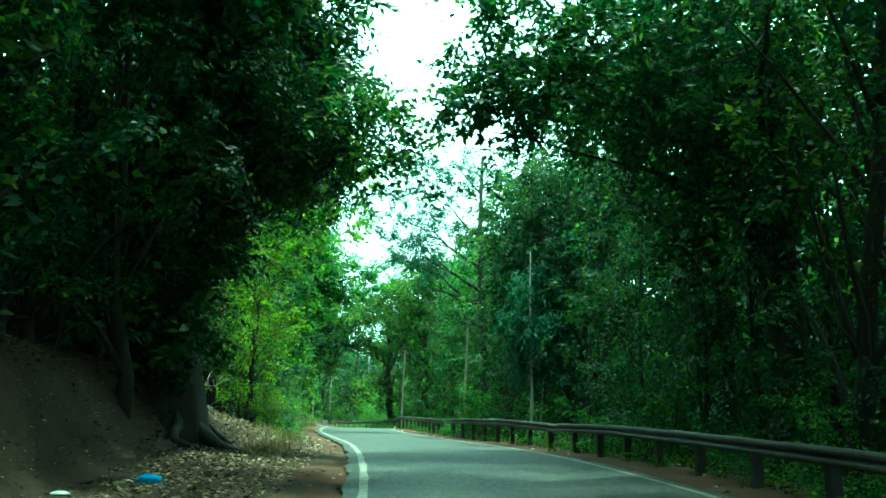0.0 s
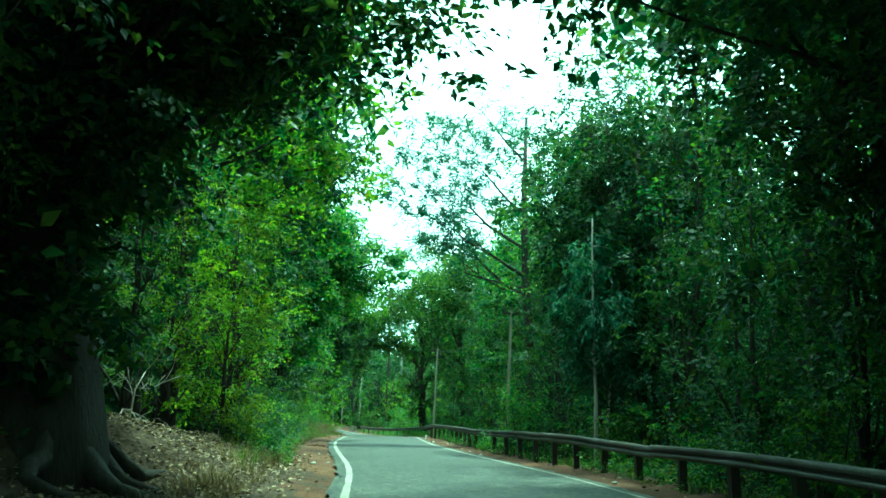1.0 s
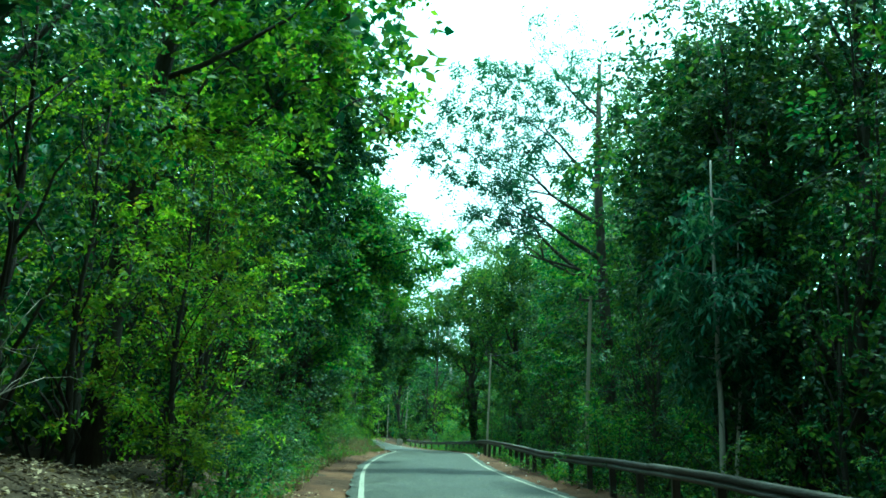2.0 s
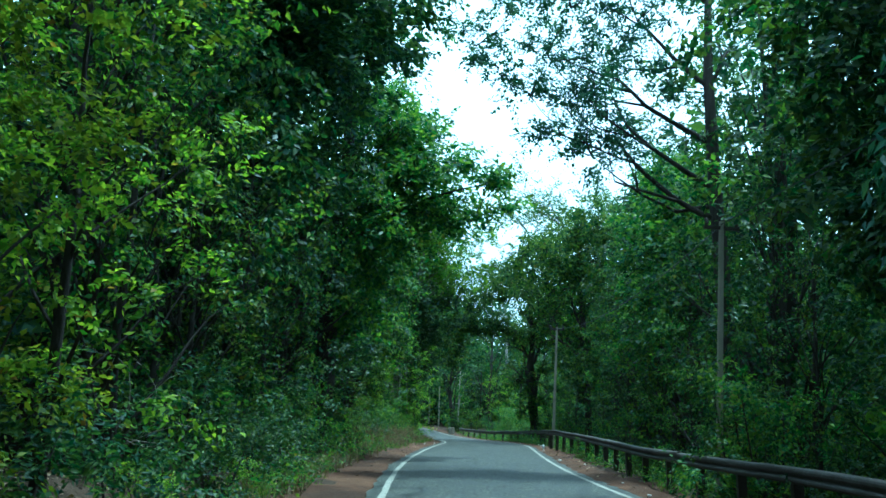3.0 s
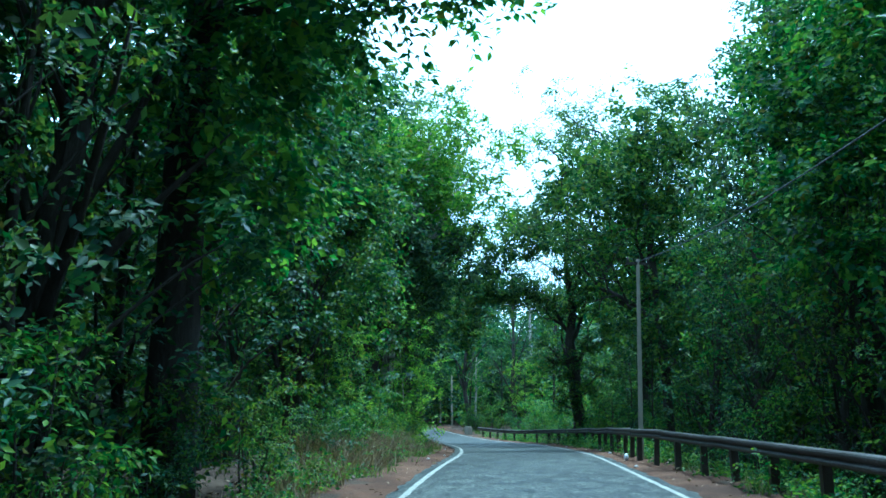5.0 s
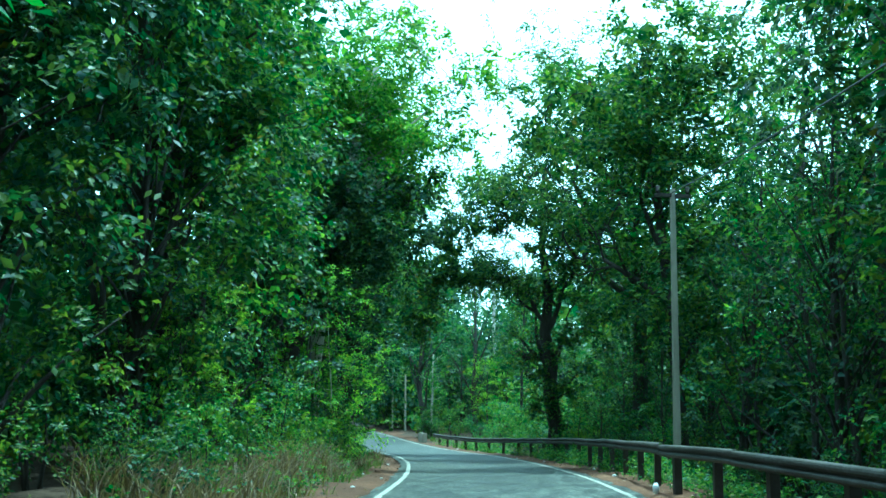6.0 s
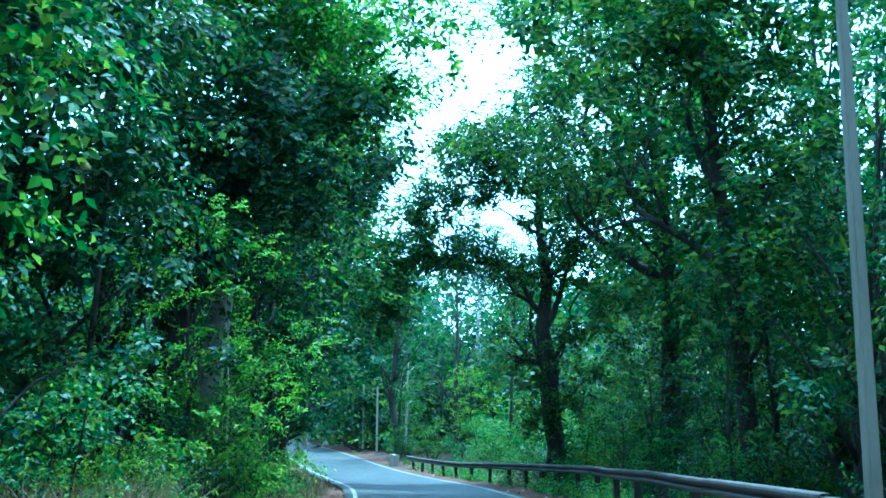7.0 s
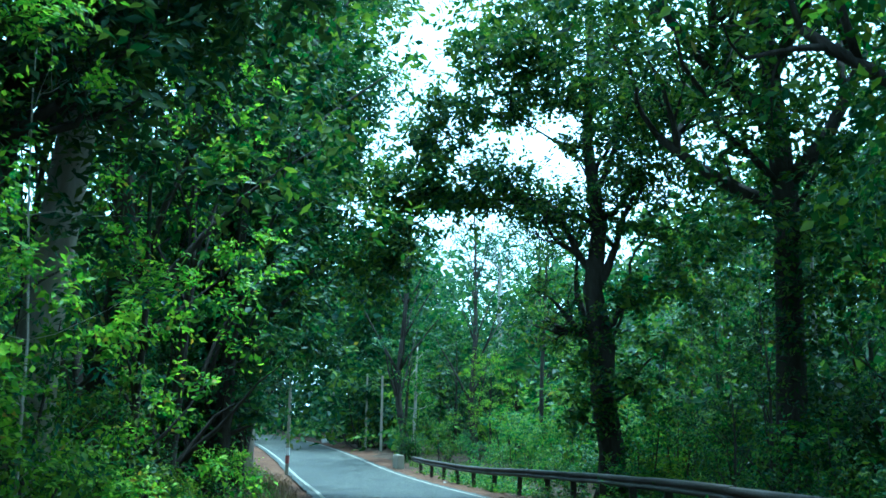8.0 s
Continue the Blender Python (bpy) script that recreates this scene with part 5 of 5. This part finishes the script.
# old tree whose dark crown roofs the road
old_tree = limb_tree(np.random.default_rng(107), "tree", "old tree with a dark trunk, climbers and dense overhanging crown", (-3.6, 22.4, float(ground_z(-3.6, 22.4)) - 0.3),
          [(0, 0, -2.2, 1.5), (0, 0, -0.1, 1.12), (0.04, 0, 0.5, 0.92), (-0.03, 0, 1.2, 0.84), (0.05, 0, 3, 0.78), (0.1, 0, 5.5, 0.62), (0.2, 0, 8.5, 0.42), (0.3, 0, 12, 0.2)],
          [(0.5, (0.9, 0.3, 0.6), 2.6, 0.13), (0.55, (0.6, -0.7, 0.6), 2.6, 0.13), (0.62, (0.7, 0.7, 0.6), 2.5, 0.12), (0.7, (0.9, -0.1, 0.8), 2.5, 0.12), (0.8, (0.3, 0.6, 0.9), 3, 0.14), (0.9, (-0.4, -0.3, 1), 3, 0.12)],
          M_BARK, M_LEAF_DARK, 7, 0.2, 0.5, 3, 3, extra=[(0.82 * math.cos(i), 0.82 * math.sin(i), 0.4 + 0.075 * i) for i in range(70)],
          clumps=[(-2.7, 21.7, 2.4, 0.6), (-2.6, 21.8, 3.5, 0.7), (-2.8, 21.6, 4.7, 0.8), (-3.3, 21.3, 1.6, 0.6), (-2.4, 22.3, 5.5, 0.8), (-4.4, 21.1, 2.6, 0.9), (-5, 21, 4.1, 1), (-4.6, 20.9, 5.5, 1), (-3.6, 21.1, 3.6, 0.8),
                  (-0.4, 23.5, 7, 0.9), (-0.3, 23.8, 8.3, 0.9), (-1.5, 23.3, 7.3, 1.1), (-1.4, 23.2, 8.8, 1.1), (-2.7, 22.8, 7.2, 1.1), (-2.6, 22.8, 9, 1.2), (-0.9, 22.9, 9.8, 1),
                  (-3.2, 23, 5.6, 1), (-2, 23.5, 6, 0.9), (-3.9, 23.5, 4.6, 0.9), (-2.8, 21.5, 1.3, 0.45), (-3.5, 21.3, 0.9, 0.45), (-4.3, 21.2, 1.4, 0.6)])
for a, reach, r in ((-0.9, 2.0, 0.17), (-0.35, 2.3, 0.19), (0.15, 1.9, 0.15), (-1.5, 1.8, 0.15), (0.7, 2.0, 0.15), (-2.1, 1.7, 0.15)):
    pts = []
    for i in range(9):
        u = 0.75 + reach * i / 8
        x, y = u * math.cos(a + 0.12 * math.sin(i * 1.3)), u * math.sin(a + 0.12 * math.sin(i * 1.3))
        pts.append((x, y, float(ground_z(-3.6 + x, 22.4 + y) - old_tree.location.z) + 0.62 * (1 - i / 8) ** 3 + 0.04 - 0.012 * i))
    child("root", mesh_of("root", *tube(pts, [r * (1 - 0.1 * i) for i in range(9)], 7), M_BARK, True), old_tree)
for x, y, sc, i in ((4.7, 40.6, 0.72, 2), (4.5, 40.0, 0.85, 2), (4.75, 41.1, 0.98, 2), (5.5, 37.5, 0.8, 1)):
    plant(SHRUB[i], x, y, sc, None, "roadside shrubs")
for x, y, sc, i in ((-3.6, 109.5, 1.0, 2), (-5.0, 110.8, 0.9, 0), (-0.6, 100.5, 1.0, 2)):
    plant(SHRUB[i], x, y, sc, None, "roadside shrubs")

for x, y, sc, i in ((-4.4, 40.2, 0.9, 2), (5.6, 45.0, 0.6, 0), (6.3, 42.2, 0.7, 2)):
    plant(MIDDLE[i], x, y, sc, None, "young trees by the road")

for x, y, sc, i in ((-4.9, 59.6, 0.75, 0), (-4.6, 61.6, 0.7, 2), (-5.3, 62.8, 0.9, 0), (-4.7, 63.9, 0.62, 2), (-5.2, 65.2, 0.85, 0), (-5.2, 67.8, 0.75, 2), (-4.4, 69.4, 0.62, 0)):
    plant(SHRUB[i], x, y, sc, None, "roadside shrubs")
for x, y, sc in ((-5.2, 69.0, 0.85), (-5.2, 70.8, 1.1), (-5.4, 73.6, 1.3), (-5.3, 76.0, 1.2)):
    plant(SHRUB_Y, x, y, sc, None, "yellow-green roadside shrubs")
plant(SHRUB_Y, 3.2, 89.0, 1.35, 60, "yellow-green roadside shrubs")
plant(SHRUB_Y, 4.4, 92.5, 1.6, 160, "yellow-green roadside shrubs")
plant(YELLOW, 2.6, 105.0, 0.85, 90, "yellow-green young trees")
plant(YELLOW, -1.4, 112.0, 0.8, 210, "yellow-green young trees")


# ---- single plants and dead wood ----
def stem_tree(x, y, top, r, bark, leaf_mat, label, size=0.2, per=5, wide=0.3, droop=0.9, low=0.45, kids=9):
    """A thin upright stem with short side twigs and hanging leaves."""
    root = tagged(new("sapling"), label, "sapling")
    z0 = float(ground_z(x, y)) - 0.2
    root.matrix_basis = pose(x, y, z0)
    h = top - z0
    line = wander((0, 0, 0), (Q.normal(0, 0.15), Q.normal(0, 0.15), h), 9, 0.05, Q)
    wood, tips = [tube(line, [r * (1 - 0.7 * i / 9) for i in range(10)], 7)], []
    for i in range(kids):
        p = line[int(9 * (low + (1 - low) * i / kids))]
        grow(Q, p, (math.cos(i * 2.4), math.sin(i * 2.4), 0.4), 0.7, r * 0.3, 1, wood, tips, 0.3, 0.0, 2, 0.7, 5)
    child("stem", mesh_of("stem", *join(wood), bark, True), root)
    T = np.repeat(np.array(tips), per, axis=0) + Q.normal(0, 0.16, (len(tips) * per, 3))
    child("foliage", tri_mesh("foliage", *shoots(T, unit(Q.normal(0, 1, (len(T), 3)) - np.array((0, 0, 0.4))), Q, 6, size, wide, droop), leaf_mat), root)


stem_tree(6.5, 36.2, 6.8, 0.07, M_BARK_PALE, M_LEAF_PALE, "slender pale sapling with hanging grey-green leaves", 0.24)
stem_tree(6.85, 36.6, 5.2, 0.05, M_TWIG, M_LEAF_PALE, "thin pale sapling with hanging grey-green leaves", 0.24)
stem_tree(-5.2, 112, 5.4, 0.12, M_BARK_PALE, M_LEAF, "pale thin trunk among bushes at the bend", 0.18, 2)
stem_tree(0.6, 103, 9.5, 0.11, M_BARK, M_LEAF, "straight thin forest trunk", 0.18, 3, low=0.7)
stem_tree(6.2, 88, 9.0, 0.08, M_BARK_PALE, M_LEAF, "pale thin forest stem", 0.18, 3, low=0.7)

stem_tree(-5.1, 74.2, 4.7, 0.02, M_TWIG, M_LEAF_PALE, "bare pale sapling with thin twigs and few leaves", 0.11, 1, low=0.3, kids=12)


def make_dead_branch(x, y, label, reach, seed):
    q = np.random.default_rng(seed)
    root = tagged(new("dead_branch"), label, "dead branch")
    root.matrix_basis = pose(x, y, float(ground_z(x, y)))
    wood, tips = [], []
    grow(q, (0, 0, -0.05), reach, 1.3, 0.019, 2, wood, tips, 0.5, -0.2, 4, 0.66, 5)
    for i, piece in enumerate(wood):
        child("twig" if i else "branch", mesh_of("twig", *piece, M_TWIG, True), root)


make_dead_branch(-3.9, 27.2, "bare whitish dead branch leaning out from the bank", (0.7, -0.2, 0.7), 3)
make_dead_branch(-3.5, 26.4, "bare whitish dead branch standing on the bank", (0.8, -0.1, 0.8), 14)
make_dead_branch(-4.0, 26.6, "bare dead branch among leaf litter", (0.5, -0.6, 0.8), 8)
make_dead_branch(-4.1, 37.0, "dry twig standing in the shrubs", (0.3, -0.2, 1.0), 5)


def make_bare_tree(x, y, top):
    root = tagged(new("tree"), "bare pale tree forking above the forest", "tree")
    root.matrix_basis = pose(x, y, float(ground_z(x, y)) - 0.3)
    wood, tips = [tube([(0, 0, 0), (0.1, 0, 4), (0, 0, 8), (0.1, 0, top - 2)], [0.2, 0.17, 0.14, 0.11], 7)], []
    for dx, dy in ((-0.8, 0.1), (0.7, 0.2), (0.1, -0.6)):
        grow(Q, (0.1, 0, top - 2), (dx, dy, 1), 1.4, 0.08, 2, wood, tips, 0.25, 0.2, 3, 0.65, 5)
    child("trunk", mesh_of("trunk", *join(wood), M_BARK_PALE, True), root)
    T = np.repeat(np.array(tips), 2, axis=0) + Q.normal(0, 0.2, (len(tips) * 2, 3))
    child("crown", tri_mesh("crown", *shoots(T, unit(Q.normal(0, 1, (len(T), 3))), Q, 5, 0.2), M_LEAF_PALE), root)


make_bare_tree(-1.0, 122, 13.2)


# ---- litter, grass and small things on the verges ----
def flat_leaves(n, y0, y1, d0, d1, size, rng):
    y = rng.uniform(y0, y1, n)
    d = d0 + (d1 - d0) * rng.uniform(0, 1, n) ** 0.8
    x = centre(y) + d * slant(y)
    P = np.stack([x, y, ground_z(x, y) + rng.uniform(0.01, 0.06, n)], 1)
    a = rng.uniform(0, 6.283, n)
    G = unit(np.stack([np.cos(a), np.sin(a), rng.normal(0, 0.25, n)], 1))
    N = unit(np.array((0, 0, 1.0)) + rng.normal(0, 0.35, (n, 3)))
    B = unit(np.cross(N, G))
    L = size * rng.uniform(0.6, 1.3, (n, 1))
    V = np.stack([P, P + G * L * 0.45 + B * L * 0.27 + N * L * 0.1, P + G * L, P + G * L * 0.45 - B * L * 0.27 + N * L * 0.1], 1).reshape(-1, 3)
    i = np.arange(n)[:, None] * 4
    return V, np.concatenate([i + np.array([[0, 1, 2]]), i + np.array([[0, 2, 3]])], 1).reshape(-1, 3)


L = np.random.default_rng(21)
tagged(new("leaf_litter", tri_mesh("leaf_litter", *stack([flat_leaves(9000, 4, 36, -2.7, -7.0, 0.075, L), flat_leaves(6000, 10, 30, -2.9, -4.8, 0.075, L), flat_leaves(5000, 20, 29, -4.4, -8.0, 0.085, L), flat_leaves(2500, 36, 80, -3.2, -4.6, 0.10, L), flat_leaves(1600, 8, 90, 3.0, 4.6, 0.11, L),
      flat_leaves(260, 6, 90, -2.9, -2.15, 0.08, L), flat_leaves(260, 6, 90, 2.15, 3.0, 0.08, L), flat_leaves(90, 8, 60, -2.1, 2.1, 0.07, L)]), M_DRY)), "dry brown leaves scattered on the verge and bank", "leaf litter", kind="stuff")


def blades(n, y0, y1, d0, d1, tall, rng):
    """Grass: narrow bent blades in tufts."""
    tuft = max(1, n // 14)
    ty, td = rng.uniform(y0, y1, tuft), d0 + (d1 - d0) * rng.uniform(0, 1, tuft)
    k = rng.integers(0, tuft, n)
    y, d = ty[k] + rng.normal(0, 0.09, n), td[k] + rng.normal(0, 0.09, n)
    x = centre(y) + d * slant(y)
    P = np.stack([x, y, ground_z(x, y) - 0.02], 1)
    H = tall * rng.uniform(0.5, 1.2, (n, 1))
    lean = np.concatenate([rng.normal(0, 0.35, (n, 2)), np.ones((n, 1))], 1)
    side = unit(np.concatenate([rng.normal(0, 1, (n, 2)), np.zeros((n, 1))], 1)) * 0.008
    mid = P + unit(lean) * H * 0.6
    tip = P + lean * H * np.array((1.5, 1.5, 0.9))
    V = np.stack([P - side, P + side, mid + side * 0.8, tip, mid - side * 0.8], 1).reshape(-1, 3)
    i = np.arange(n)[:, None] * 5
    return V, np.concatenate([i + np.array([[0, 1, 2]]), i + np.array([[0, 2, 4]]), i + np.array([[4, 2, 3]])], 1).reshape(-1, 3)


tagged(new("dry_grass", tri_mesh("dry_grass", *stack([blades(2000, 55, 76, -3.2, -4.2, 0.45, L), blades(2800, 59, 69.5, -3.5, -4.7, 0.8, L), blades(1600, 20, 40, -3.3, -4.2, 0.3, L), blades(1200, 40, 56, -3.2, -3.9, 0.35, L), blades(1200, 76, 100, -2.6, -4.0, 0.4, L)]), M_STRAW)),
       "tall dry straw-coloured grass on the verge", "grass", kind="stuff")
tagged(new("green_grass", tri_mesh("green_grass", *stack([blades(1200, 58, 96, -2.8, -3.6, 0.22, L), blades(1600, 26, 58, -3.3, -4.0, 0.3, L), blades(2200, 14, 100, 3.0, 4.2, 0.28, L), blades(1500, 94, 112, 3.2, 6, 0.35, L)]), M_GRASS)),
       "green grass tufts along the verges", "grass", kind="stuff")


def weeds(n, y0, y1, d0, d1, tall, q):
    """Low leafy weeds in patches."""
    y = q.uniform(y0, y1, n * 2)
    y = y[np.sin(y * 1.3) + np.sin(y * 0.47 + 1) + q.normal(0, 0.6, n * 2) > -0.1][:n]
    d = d0 + (d1 - d0) * q.uniform(0, 1, len(y))
    x = centre(y) + d * slant(y)
    P = np.stack([x, y, ground_z(x, y) + tall * q.uniform(0, 1, len(y)) ** 1.6 * (0.6 + 0.4 * np.sin(y * 2.1))], 1)
    return shoots(P, unit(q.normal(0, 1, (len(y), 3)) + np.array((0, 0, 0.7))), q, 7, 0.085, 0.5, 0.2)


tagged(new("roadside_weeds", tri_mesh("roadside_weeds", *stack([weeds(2600, 8, 100, 3.0, 4.2, 0.52, L), weeds(1300, 68, 104, 2.85, 3.9, 0.45, L), weeds(1700, 29, 100, -3.2, -4.1, 0.5, L)]), M_LEAF)), "low leafy weeds growing under the guardrail and along the verge", "weeds", kind="stuff")


def make_stone(x, y, size, mat, name, label, category, seed, lift=0.3):
    q = np.random.default_rng(seed)
    bm = bmesh.new()
    bmesh.ops.create_icosphere(bm, subdivisions=2, radius=1)
    f = q.normal(0, 1, 3)
    for v in bm.verts:
        v.co *= 1 + 0.22 * noise.noise(v.co * 1.6 + Vector(f) * 5) + 0.06 * noise.noise(v.co * 5)
        v.co.x, v.co.y, v.co.z = v.co.x * size[0], v.co.y * size[1], v.co.z * size[2]
    me = bpy.data.meshes.new(name)
    bm.to_mesh(me)
    bm.free()
    me.materials.append(mat)
    ob = tagged(new(name, me), label, category)
    ob.matrix_basis = pose(x, y, float(ground_z(x, y)) + size[2] * lift, 0, 0, q.uniform(0, 360))
    return ob


make_stone(-1.5, 14.5, (0.17, 0.12, 0.07), M_BLUE, "plastic_bag", "crumpled blue plastic bag on the leafy verge", "plastic bag", 1)
make_stone(-1.82, 14.7, (0.1, 0.06, 0.03), M_WHITEP, "plastic_scrap", "crumpled white plastic scrap beside the bag", "litter", 2)
make_stone(-2.2, 13.6, (0.12, 0.1, 0.03), M_WHITEP, "plastic_scrap", "pale plastic scrap among dead leaves", "litter", 9)
make_stone(1.93, 65.2, (0.06, 0.05, 0.1), M_WHITEP, "plastic_scrap", "white plastic litter by the guardrail", "litter", 3, 0.8)
make_stone(-13.0, 130, (0.3, 0.26, 0.34), M_STONE, "boulder", "pale rounded boulder beside the rising road", "boulder", 4)
for i in range(26):
    y = L.uniform(10, 100)
    side = 1 if L.uniform() < 0.6 else -1
    s = L.uniform(0.025, 0.07)
    make_stone(beside(side * L.uniform(2.3, 3.0), y), y, (s, s * 0.8, s * 0.6), M_STONE, "stone", "small pale stone lying on the soil verge", "stone", 30 + i)


def make_parapet(x, y, turn):
    bm = bmesh.new()
    bmesh.ops.create_cube(bm, size=1, matrix=Matrix.Diagonal((0.28, 1.7, 0.62, 1)))
    bmesh.ops.bevel(bm, geom=bm.edges[:], offset=0.03, segments=2, affect="EDGES")
    me = bpy.data.meshes.new("culvert_parapet")
    bm.to_mesh(me)
    bm.free()
    me.materials.append(M_CONC)
    ob = tagged(new("culvert_parapet", me), "low pale concrete parapet at the end of the guardrail", "parapet")
    ob.matrix_basis = pose(x, y, float(ground_z(x, y)) + 0.25, 0, 0, turn)


make_parapet(beside(2.75, 106.6), 106.6, 14)
